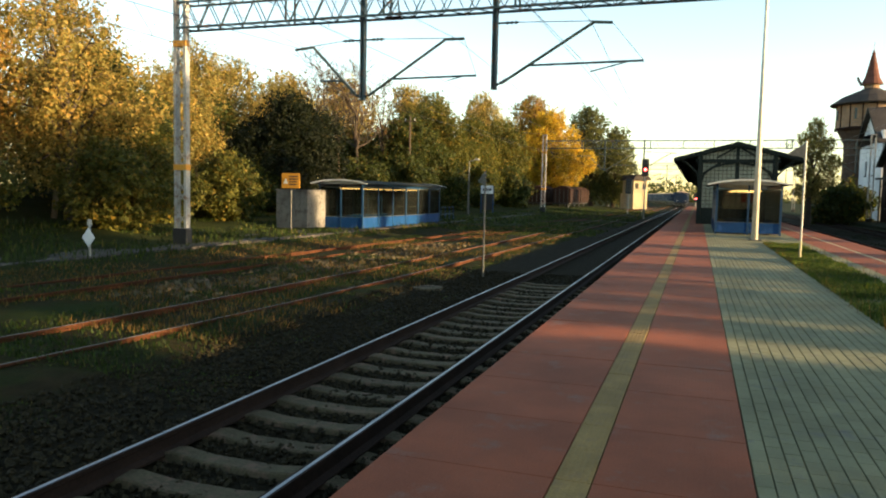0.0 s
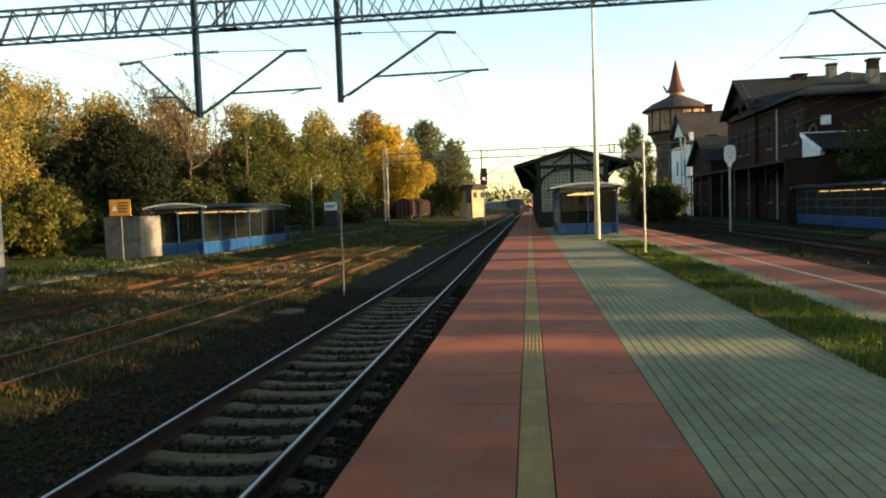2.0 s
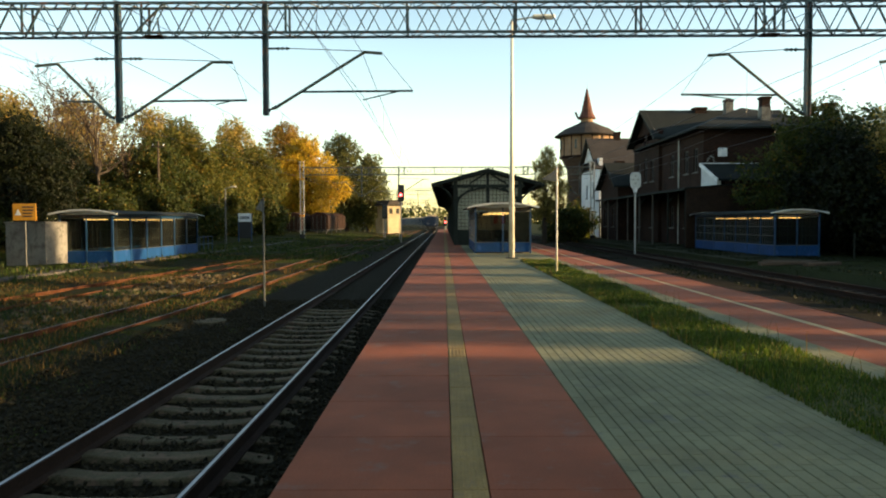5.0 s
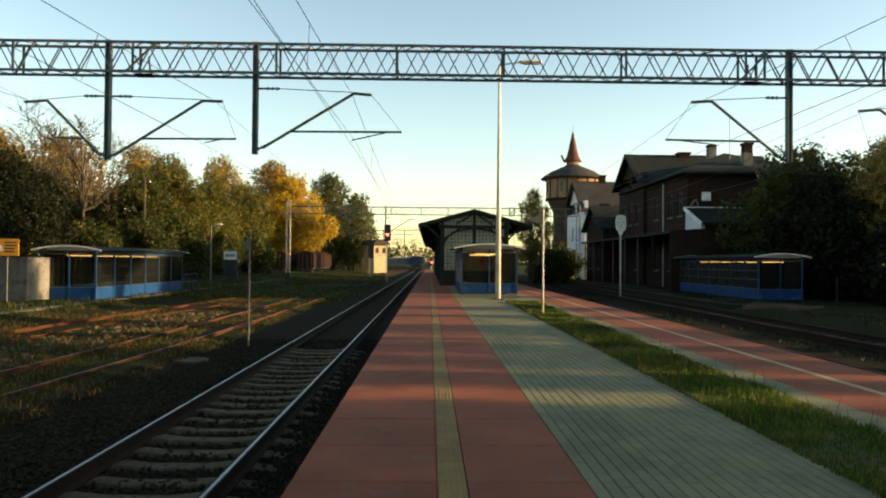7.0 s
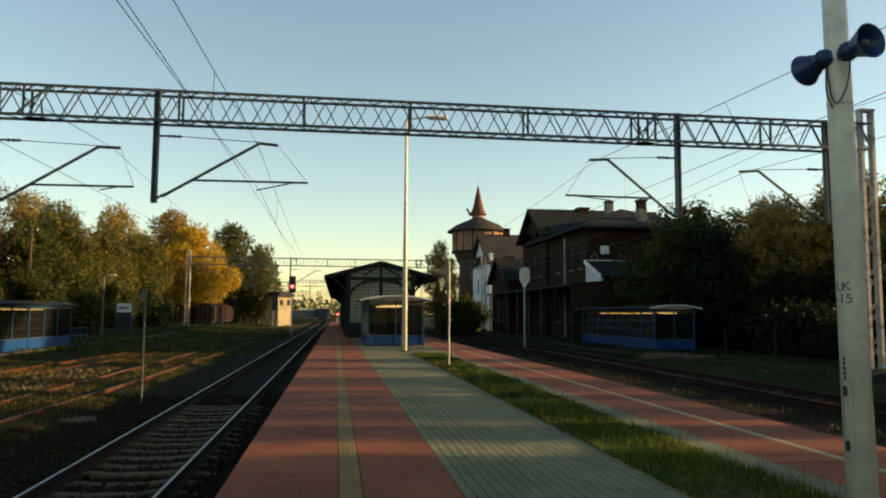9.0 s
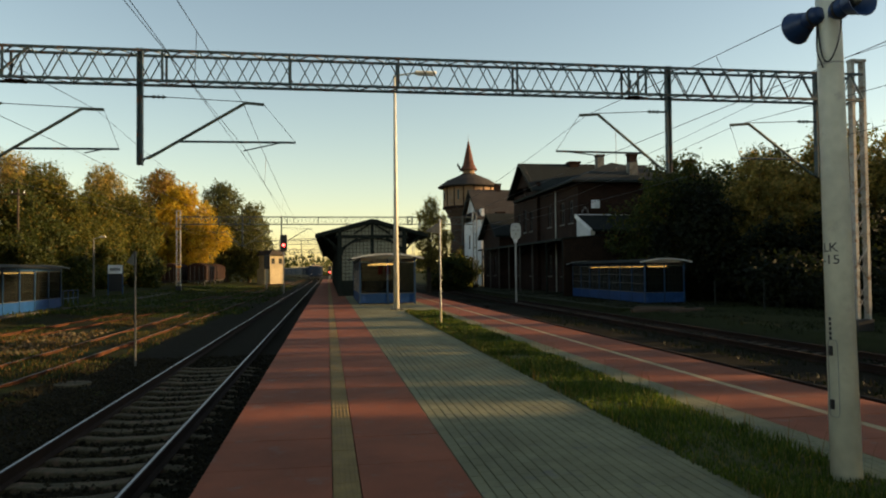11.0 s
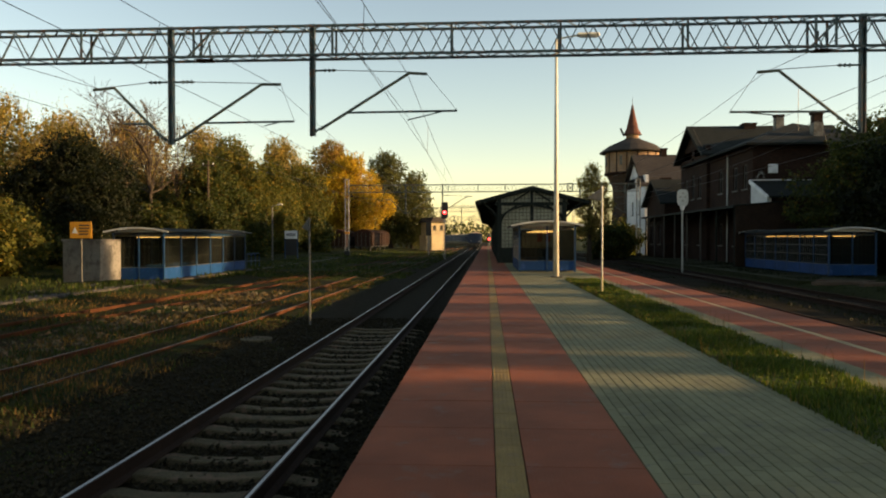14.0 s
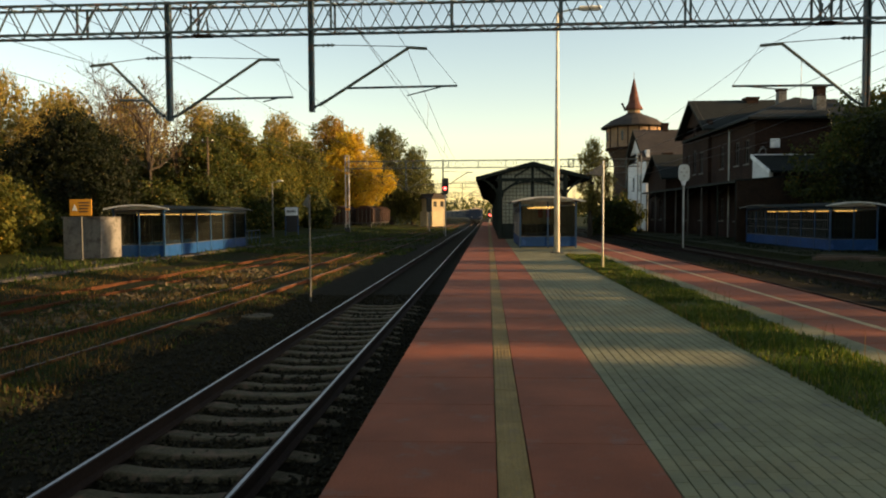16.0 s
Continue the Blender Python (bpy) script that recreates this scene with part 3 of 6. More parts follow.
def build_gantry(y):
    g = thing("overhead_line_gantry", (0, y, 0), "dark steel lattice gantry spanning all the tracks", "gantry", "gantries over the tracks")
    for yy in (-0.28, 0.28):
        for z in (GZ0, GZ1):
            part("chord", beam(B(), (GX0, yy, z), (GX1, yy, z), 0.068), M_STEEL, g)
    bays = 76
    w = (GX1 - GX0) / bays
    for yy in (-0.28, 0.28):
        for i in range(bays):
            za, zb = (GZ0, GZ1) if (i % 2 == 0) == (yy < 0) else (GZ1, GZ0)
            if i < 2:
                web = part("web_bar", beam(B(), (0, 0, za), (w, 0, zb), 0.036, 0.026), M_STEEL, g)
                pair = [web.data] if i == 0 else pair + [web.data]
            else:
                web = new("web_bar", pair[i % 2])
                web.parent = g
            web.location = (GX0 + i * w, yy, 0)
    for z in (GZ0, GZ1):
        for i in range(bays):
            s = 0.28 if i % 2 else -0.28
            if i < 2:
                lace = part("lacing_bar", beam(B(), (0, s, 0), (w, -s, 0), 0.04, 0.02), M_STEEL, g)
                flat = [lace.data] if i == 0 else flat + [lace.data]
            else:
                lace = new("lacing_bar", flat[i % 2])
                lace.parent = g
            lace.location = (GX0 + i * w, 0, z)
    # line switches hung in the truss
    for x in (9.38, -8.35):
        sw = part("line_switch", box(B(), x - 0.24, x + 0.24, -0.15, 0.15, GZ0 - 0.08, GZ0 - 0.03), M_RAIL, g, "rusty line switch")
        for dx in (-0.16, 0.16):
            insulator(sw, (x + dx, 0, GZ0 - 0.04), (x + dx * 0.6, 0, GZ0 + 0.5), 4, 0.036)
        part("switch_arm", beam(B(), (x - 0.4, -0.1, GZ1 + 0.06), (x + 0.4, -0.1, GZ1 + 0.06), 0.05, 0.06), M_STEEL, sw)
        part("switch_brace", beam(B(), (x - 0.42, -0.3, GZ0), (x + 0.42, -0.3, GZ1), 0.06, 0.05), M_STEEL, sw)
    for x in (-12.0, -8.6, -4.5, -1.05, 2.05, 5.6, 9.1, 9.65, 13.5):
        for yy in (-0.28, 0.28):
            part("upright", beam(B(), (x, yy, GZ0), (x, yy, GZ1), 0.06, 0.05), M_STEEL, g)
    lattice_mast(g, GX0 - 0.05, -0.35, 8.35, M_MAST)
    lattice_mast(g, GX1, -0.62, 8.2, M_MAST)
    for x, zb in ((-9.4, 4.35), (-5.15, 4.56), (10.5, 4.5), (15.6, 4.4)):
        bm = B()
        for dx in (-0.052, 0.052):
            box(bm, x + dx - 0.022, x + dx + 0.022, -0.09, 0.09, zb, GZ1 + 0.12)
        box(bm, x - 0.04, x + 0.04, -0.02, 0.02, zb, GZ1 + 0.1)
        part("drop_post", bm, M_STEEL, g)
    cantilever(g, -9.4, -1, (-11.16, 6.06), (-11.8, 6.0), 4.5, (-10.4, 4.95), 6.2, 0.5)
    cantilever(g, -9.4, 1, (-6.68, 6.1), (-6.1, 6.09), 4.5, (-6.6, 4.85), 6.2, 0.9)
    cantilever(g, -5.15, 1, (-2.29, 6.37), (-1.78, 6.33), 4.75, (-2.35, 4.97), 6.48)
    cantilever(g, 10.5, -1, (8.2, 6.28), (7.61, 6.24), 4.6, (8.3, 4.97), 6.4)
    cantilever(g, 15.6, -1, (13.21, 6.09), (12.57, 6.04), 4.5, (13.4, 4.9), 6.2, 0.5)
    return g


GY = (21.4, 84.4, 147.4, 210.4)
gantry = build_gantry(GY[0])
for y in GY[1:]:
    copy_thing(gantry, pose(0, y, 0))


def wire(label, x, z_hang, sag, r, y0=-41.6, spans=4, zig=0.0):
    vs, fs = [], []
    pts = []
    for s in range(spans):
        for i in range(13):
            k = i / 12
            y = y0 + 63 * (s + k)
            pts.append((x - zig * 63 * min(k, 1 - k), y, z_hang - sag * 4 * k * (1 - k)))
    for px, y, z in pts:
        vs += [(px + r, y, z), (px, y, z + r), (px - r, y, z), (px, y, z - r)]
    for i in range(len(pts) - 1):
        for j in range(4):
            fs.append((i * 4 + j, i * 4 + (j + 1) % 4, i * 4 + 4 + (j + 1) % 4, i * 4 + 4 + j))
    return tagged(raw("overhead_wire", vs, fs, M_WIRE), label, "wire", "overhead wires")


def droppers(x0, x1, z_hang, sag, z_c):
    for s in range(3):
        for k in (0.12, 0.3, 0.5, 0.7, 0.88):
            y = -41.6 + 63 * (s + k)
            z = z_hang - sag * 4 * k * (1 - k)
            d = tagged(part("dropper_wire", rod(B(), (x1, y, z_c), (x0, y, z), 0.006, n=4), M_WIRE), "thin dropper hanging from the upper wire", "wire", "dropper wires")


for xm, xc, zh, zc in ((-2.35, -2.39, 6.34, 4.97), (-6.3, -6.6, 6.08, 4.83), (-11.5, -11.0, 6.0, 4.9), (7.85, 8.3, 6.25, 4.95), (12.8, 13.0, 6.05, 4.88)):
    wire("sagging upper catenary wire over a track", xm, zh, 0.9, 0.008)
    wire("taut contact wire over a track", xc - 0.02, zc, 0.06, 0.007)
    if xm == -2.35:
        wire("second contact wire beside the first", xc + 0.15, zc, 0.06, 0.007, zig=0.02)
    droppers(xm, xc, zh, 0.9, zc)
wire("feeder cable along the gantry masts", -16.6, 8.5, 1.1, 0.009)
wire("feeder cable along the gantry masts", 16.6, 8.3, 1.1, 0.009)

# ---- waiting shelters ----


def build_shelter(at, width, length, face, label, lamps, turn=0.0, LOW=0.62, H=2.36):
    """Blue steel shelter: low sheet panels, barred glazing, shallow vaulted roof. Local x runs over the width, y along it;
    face: +1 or -1, the side with the doorways."""
    s = thing("waiting_shelter", at, label, "shelter", "waiting shelters", turn=turn)
    hw = width / 2
    n = max(3, round(length / 1.9))
    step = length / n
    for i in range(n + 1):
        for x in (-hw, hw):
            part("post", box(B(), x - 0.04, x + 0.04, i * step - 0.04, i * step + 0.04, 0, H), M_BLUEDARK, s)

    def bay(x0, y0, x1, y1):
        along = abs(y1 - y0) > abs(x1 - x0)
        o = 0.02
        if along:
            a, b = min(y0, y1) + 0.04, max(y0, y1) - 0.04
            part("panel", box(B(), x0 - o, x0 + o, a, b, 0.06, LOW), M_BLUE, s, "blue sheet panel")
            part("pane", box(B(), x0 - 0.005, x0 + 0.005, a, b, LOW + 0.03, H - 0.18), M_GLASS, s, "dirty glass pane").visible_shadow = False
            bm = B()
            k = 7
            for j in range(1, k):
                y = a + (b - a) * j / k
                box(bm, x0 - 0.028, x0 - 0.012, y - 0.009, y + 0.009, LOW, H - 0.15)
            for z in (LOW + 0.02, 1.15, 1.65, H - 0.17):
                box(bm, x0 - 0.03, x0 - 0.01, a, b, z - 0.014, z + 0.014)
        else:
            a, b = min(x0, x1) + 0.04, max(x0, x1) - 0.04
            part("panel", box(B(), a, b, y0 - o, y0 + o, 0.06, LOW), M_BLUE, s, "blue sheet panel")
            part("pane", box(B(), a, b, y0 - 0.005, y0 + 0.005, LOW + 0.03, H - 0.18), M_GLASS, s, "dirty glass pane").visible_shadow = False
            bm = B()
            k = 5
            for j in range(1, k):
                x = a + (b - a) * j / k
                box(bm, x - 0.009, x + 0.009, y0 + 0.012, y0 + 0.028, LOW, H - 0.15)
            for z in (LOW + 0.02, 1.15, 1.65, H - 0.17):
                box(bm, a, b, y0 + 0.01, y0 + 0.03, z - 0.014, z + 0.014)
        part("grille", bm, M_MESH, s, "grey steel bars")

    for i in range(n):
        for x in (-hw, hw):
            bay(x, i * step, x, (i + 1) * step)
    for y in (0, length):
        for a, b in ((-hw, 0), (0, hw)):
            bay(a, y, b, y)
        part("post", box(B(), -0.03, 0.03, y - 0.03, y + 0.03, 0, H), M_BLUEDARK, s)
    for x in (-hw, hw):
        part("eave_rail", box(B(), x - 0.045, x + 0.045, -0.1, length + 0.1, H - 0.12, H), M_BLUEDARK, s)
    # vaulted roof with a pale rim
    ov, rise, k = 0.38, 0.2, 10
    out = []
    for i in range(k + 1):
        u = -1 + 2 * i / k
        out.append((u * (hw + ov), H + 0.01 + rise * (1 - u * u)))
    shell = out + [(u, z + 0.035) for u, z in out[::-1]]
    part("roof", prism(B(), shell, -0.3, length + 0.3), M_ROOFDARK, s, "grey vaulted roof sheet")
    for y in (-0.34, length + 0.3):
        rim = [(u, z - 0.03) for u, z in out] + [(u, z + 0.05) for u, z in out[::-1]]
        part("roof_rim", prism(B(), rim, y, y + 0.04), M_ROOFLIGHT, s, "pale curved rim")
        tym = [(u, z - 0.02) for u, z in out if abs(u) <= hw + 0.01]
        tym = [(-hw, H)] + [q for q in tym if abs(q[0]) < hw] + [(hw, H)]
        part("gable_sheet", prism(B(), tym, (0.01 if y < 0 else length - 0.03), (0.03 if y < 0 else length - 0.01)), M_ROOFLIGHT, s)
    for y in lamps:
        lamp = part("lamp", box(B(), -0.62, 0.62, y - 0.05, y + 0.05, H - 0.2, H - 0.1), M_ROOFLIGHT, s, "strip lamp under the roof")
        part("tube", rod(B(), (-0.58, y, H - 0.23), (0.58, y, H - 0.23), 0.025, n=8), M_TUBE, lamp, "glowing warm tube")
    bench = part("bench", box(B(), hw * -face - 0.0 + (0.1 if face > 0 else -0.5), hw * -face + (0.5 if face > 0 else -0.1), 0.5, length - 0.5, 0.42, 0.47), M_TIMBER, s, "dark wooden bench")
    return s


build_shelter((2.715, 34.0, 0), 2.54, 7.4, 1, "blue steel and glass shelter on the island platform", (0.8, 3.6, 6.2), LOW=0.5, H=2.1)
posters = thing("poster_frame", (2.64, 41.1, 0), "two red notices on a pale board inside the shelter", "notice board")
part("board", box(B(), -0.75, 1.0, 0.1, 0.14, 1.0, 1.95), M_ROOFLIGHT, posters)
for x in (0.12, 0.56):
    part("notice", box(B(), x, x + 0.26, 0.085, 0.099, 1.35, 1.85), M_POSTER, posters, "red notice")
sh = build_shelter((-17.05, 35.0, -0.5), 2.5, 12.0, 1, "blue shelter with sunlit panels beside the siding", (1.0, 4.0, 7.0, 10.0))
build_shelter((19.2, 40.0, -0.5), 2.4, 12.5, -1, "blue shelter in deep shade before the station house", (0.9, 4.2, 7.4, 10.4))

shed = thing("concrete_shed", (-18.86, 33.1, -0.52), "low weathered concrete shed beside the blue shelter", "shed")
part("shell", box(B(), -0.92, 0.9, 0, 2.2, 0, 1.98, 0.03), M_CONC, shed)
part("slab_roof", box(B(), -0.96, 0.94, -0.04, 2.24, 1.98, 2.05, 0.015), M_CONC, shed)
rail = thing("hand_rail", (-16.0, 48.0, -0.46), "low blue steel railing beside the shelter", "railing")
for k in range(4):
    part("rail_post", box(B(), -0.02, 0.02, k * 0.9 - 0.02, k * 0.9 + 0.02, 0, 1.0), M_BLUEDARK, rail)
for z in (0.5, 0.98):
    part("rail_bar", box(B(), -0.02, 0.02, 0.03, 2.7, z - 0.02, z + 0.02), M_BLUEDARK, rail)

# ---- platform hall ----
hall = thing("platform_hall", (2.75, 46.0, 0), "old dark timber platform hall with a glazed gable", "platform hall")
HL, EX, EZ, AZ = 62.0, 3.48, 3.85, 4.78
for sx in (-1, 1):
    slope = [(0, AZ), (sx * EX, EZ), (sx * EX, EZ - 0.09), (0, AZ - 0.12)]
    part("roof_slope", prism(B(), slope, 0, HL), M_ROOFDARK, hall)
    part("barge_board", prism(B(), [(0, AZ + 0.03), (sx * (EX + 0.05), EZ + 0.02), (sx * (EX + 0.05), EZ - 0.2), (0, AZ - 0.2)], -0.07, 0.0), M_TIMBER, hall)
    part("fascia", box(B(), sx * EX - 0.03, sx * EX + 0.03, 0, HL, EZ - 0.22, EZ + 0.02), M_TIMBER, hall)
for i in range(13):
    y = 0.15 + i * (HL - 0.3) / 12
    for sx in (-1, 1):
        part("post", box(B(), sx * 2.02 - 0.13, sx * 2.02 + 0.13, y - 0.13, y + 0.13, 0, 4.1, 0.03), M_TIMBER, hall)
        bm = B()
        pts = [(sx * (2.02 + 1.25 * k / 6), 2.75 + 1.0 * math.sin(k / 6 * math.pi / 2)) for k in range(7)]
        for a, b in zip(pts, pts[1:]):
            beam(bm, (a[0], y, a[1]), (b[0], y, b[1]), 0.12, 0.12)
        part("bracket", bm, M_TIMBER, hall, "curved timber bracket")
        part("strut", beam(B(), (sx * 1.95, y, 2.9), (sx * 0.9, y, 3.62), 0.13, 0.12), M_TIMBER, hall)
        part("rafter", beam(B(), (0, y, AZ - 0.2), (sx * EX, y, EZ - 0.16), 0.14, 0.14), M_TIMBER, hall)
    part("tie_beam", box(B(), -2.3, 2.3, y - 0.09, y + 0.09, 3.6, 3.8), M_TIMBER, hall)
    part("king_post", box(B(), -0.09, 0.09, y - 0.08, y + 0.08, 3.8, AZ - 0.15), M_TIMBER, hall)
# glazed gable: fine glazing bars between the posts
GY0 = 0.2
part("gable_post", box(B(), -0.1, 0.1, GY0 - 0.06, GY0 + 0.06, 0, 3.6), M_TIMBER, hall)
for a, b in ((-1.89, -0.1), (0.1, 1.89)):
    w = thing("gable_window", (0, GY0, 0), "", "")
    w.parent = hall
    part("glass", box(B(), a, b, -0.006, 0.006, 0.95, 3.6), M_PALEPANE, w, "pale opaque panes, daylight put into their colour")
    bm = B()
    for i in range(9):
        x = a + (b - a) * i / 8
        box(bm, x - 0.013, x + 0.013, -0.025, -0.007, 0.95, 3.6)
    for j in range(13):
        z = 0.95 + 2.65 * j / 12
        box(bm, a, b, -0.027, -0.009, z - 0.013, z + 0.013)
    part("glazing_grid", bm, M_TIMBER, w)
    part("sill_panel", box(B(), a, b, -0.05, 0.05, 0, 0.95), M_TIMBER, w)
for sx in (-1, 1):
    bm = B()
    for i in range(1, 9):
        x = sx * i * 0.22
        box(bm, x - 0.014, x + 0.014, GY0 - 0.02, GY0, 3.8, AZ - 0.2 - abs(x) * 0.275)
    box(bm, min(0, sx * 1.9), max(0, sx * 1.9), GY0 - 0.02, GY0, 4.02, 4.05)
    box(bm, min(0, sx * 1.2), max(0, sx * 1.2), GY0 - 0.02, GY0, 4.24, 4.264)
    part("tympanum_grid", bm, M_TIMBER, hall)
    bm = B()
    arc = [(sx * (1.9 - 1.75 * (1 - math.cos(k / 8 * math.pi / 2))), 2.55 + 1.02 * math.sin(k / 8 * math.pi / 2)) for k in range(9)]
    for p_, q_ in zip(arc, arc[1:]):
        beam(bm, (p_[0], GY0 - 0.08, p_[1]), (q_[0], GY0 - 0.08, q_[1]), 0.11, 0.11)
    part("arched_brace", bm, M_TIMBER, hall, "arched timber brace across the gable window")
    part("gable_strut", beam(B(), (sx * 0.1, GY0 - 0.09, 4.5), (sx * 1.15, GY0 - 0.09, 3.86), 0.12, 0.1), M_TIMBER, hall)
    pane = prism(B(), [(0, 3.8), (sx * 2.2, 3.8), (sx * 2.2, 3.98), (0, AZ - 0.2)], GY0 + 0.005, GY0 + 0.012)
    part("tympanum_pane", pane, M_PALEPANE, hall)

# ---- poles and signs on the platform ----
lp = thing("street_lamp", (2.7, 29.4, 0), "tall pale platform lamp with a single arm", "lamp post")
part("pole", rod(B(), (0, 0, 0), (0, 0, 9.45), 0.115, 0.05, 16), M_CREAMPOLE, lp, smooth=True)
part("base_plate", box(B(), -0.24, 0.24, -0.24, 0.24, 0, 0.035), M_BLACK, lp)
part("arm", rod(B(), (0, 0, 9.42), (0.85, 0, 9.56), 0.035, n=10), M_CREAMPOLE, lp)
bm = box(B(), 0.8, 1.7, -0.14, 0.14, 9.5, 9.64, 0.05)
hd = part("lamp_head", bm, M_CREAMPOLE, lp, "shallow lamp head")
part("lens", box(B(), 0.95, 1.62, -0.1, 0.1, 9.475, 9.5), M_ROOFLIGHT, hd)

np_ = thing("loudspeaker_pole", (3.745, 4.92, 0), "white tapered steel pole with a hatch at its foot", "pole")
np_.rotation_euler[1] = radians(-0.9)
part("shaft", rod(B(), (0, 0, -0.05), (0, 0, 7.0), 0.107, 0.066, 32), M_WHITE, np_, smooth=True)
part("joint_ring", rod(B(), (0, 0, 3.05), (0, 0, 3.062), 0.0905, 0.0905, 32), M_GALV, np_)


def on_pole(a, z, d=0.0):
    """A place on the near pole's skin: angle from +x in degrees, height."""
    r = 0.107 + (0.066 - 0.107) * (z + 0.05) / 7.05 + d
    return Vector((r * math.cos(radians(a)), r * math.sin(radians(a)), z))


bm = B()
ha, hz0, hz1 = 196.0, 0.46, 1.02
ring = [on_pole(ha + da, z, 0.002) for da, z in ((-22, hz0 + 0.03), (-16, hz0), (16, hz0), (22, hz0 + 0.03), (22, hz1 - 0.03), (16, hz1), (-16, hz1), (-22, hz1 - 0.03))]
for a, b in zip(ring, ring[1:] + ring[:1]):
    beam(bm, a, b, 0.006)
hatch = part("hatch_seam", bm, M_GALV, np_, "seam of the service hatch")
for z in (0.55, 0.94):
    bm = B()
    beam(bm, on_pole(ha - 6, z - 0.035, 0.003), on_pole(ha - 6, z + 0.035, 0.003), 0.03, 0.012)
    part("hatch_lock", bm, M_BLACK, hatch, "dark slotted lock")


def lettering(text, a, z, size):
    fc = bpy.data.curves.new("lettering", "FONT")
    fc.body, fc.size, fc.extrude, fc.align_x = text, size, 0.001, "CENTER"
    ob = new("lettering", fc)
    bpy.context.view_layer.update()
    me = bpy.data.meshes.new_from_object(ob.evaluated_get(bpy.context.evaluated_depsgraph_get()))
    bpy.data.objects.remove(ob)
    for v in me.vertices:
        v.co = on_pole(a + math.degrees(v.co.x / 0.09), z + v.co.y, 0.0015 + v.co.z)
    me.materials.append(M_INK)
    o = new("lettering", me)
    o.parent = np_
    return tagged(o, "dark stencilled letters")


lettering("LK", 201, 1.665, 0.095)
lettering("-15", 201, 1.575, 0.095)
bm = B()
for i in range(5):
    beam(bm, on_pole(190, 1.02 + i * 0.035, 0.002), on_pole(190, 1.045 + i * 0.035, 0.002), 0.018, 0.004)
part("small_marks", bm, M_INK, np_, "small unreadable marks")
bm = B()
for a0, z0, a1, z1, dip in ((186, 3.36, 292, 3.40, 0.3), (184, 3.34, 205, 3.02, 0.04)):
    pts = [on_pole(a0 + (a1 - a0) * k / 14, z0 + (z1 - z0) * k / 14 - dip * 4 * (k / 14) * (1 - k / 14) * (1.6 - 1.2 * k / 14), 0.012 + 0.03 * math.sin(math.pi * k / 14)) for k in range(15)]
    for a, c in zip(pts, pts[1:]):
        rod(bm, a, c, 0.006, n=6)
part("cable", bm, M_BLACK, np_, "black cable looped round the pole")


def horn(z, axis, offset):
    """A blue horn loudspeaker on a stub bracket; offset: its back end from the pole's axis."""
    d = Vector(axis).normalized()
    h = thing("horn_loudspeaker", (3.69, 4.92, z), "dark blue horn loudspeaker clamped to the white pole", "loudspeaker", "horn loudspeakers")
    o = Vector(offset)
    m = d.to_track_quat("Z", "Y").to_matrix().to_4x4()
    bm = lathe(B(), [(0.0, -0.02), (0.045, -0.02), (0.06, 0.0), (0.066, 0.015), (0.066, 0.1), (0.058, 0.11), (0.075, 0.125), (0.082, 0.14), (0.1, 0.19), (0.116, 0.225), (0.125, 0.24),
                     (0.128, 0.246), (0.118, 0.244), (0.095, 0.2), (0.06, 0.16), (0.03, 0.13), (0.0, 0.13)], 28)
    bm.transform(Matrix.Translation(o) @ m)
    bell = part("bell", bm, M_HORN, h, smooth=True)
    bm = lathe(B(), [(0.0, 0.225), (0.024, 0.215), (0.036, 0.16), (0.0, 0.13)], 16)
    bm.transform(Matrix.Translation(o) @ m)
    part("driver_cone", bm, M_DULL, bell, "grey centre cone", smooth=True)
    bm = lathe(B(), [(0.068, 0.03), (0.073, 0.032), (0.073, 0.05), (0.068, 0.052)], 24)
    bm.transform(Matrix.Translation(o) @ m)
    part("clamp_ring", bm, M_BLACK, bell)
    flat = Vector((o.x, o.y, 0)).normalized() * 0.07
    part("bracket", beam(B(), flat, o + d * 0.04, 0.05, 0.03), M_BLACK, h)
    return h


horn(3.4, (0.12, -0.99, 0.05), (-0.06, -0.15, 0.0))
horn(3.42, (-0.08, 0.98, -0.12), (-0.1, -0.03, 0.0))


def sign_post(at, h, plate, foot, label):
    s = thing("sign_post", at, label, "sign")
    part("post", rod(B(), (0, 0, -0.05), (0, 0, h), 0.027, n=12), M_DULL if not foot else M_GALV, s)
    # Yellowish light low on the post is put into this band's colour.
    if foot:
        part("foot_band", rod(B(), (0, 0, 0), (0, 0, foot), 0.033, n=12), M_YEL, s, "foot band coloured as yellow light on the post")
    part("plate", prism(B(), plate, -0.045, -0.03), M_DULL, s, "dark weathered triangular plate, its back to the track")
    return s


sign_post((3.28, 21.5, 0), 3.06, [(-0.02, 3.0), (-0.02, 2.62), (-0.46, 2.7)], 0.45, "thin grey post with a tilted triangular plate in the grass strip")
sign_post((-4.8, 19.5, -0.75), 2.86, [(-0.02, 2.86), (-0.02, 2.5), (-0.2, 2.58)], 0.0, "thin post with a small plate between the tracks")

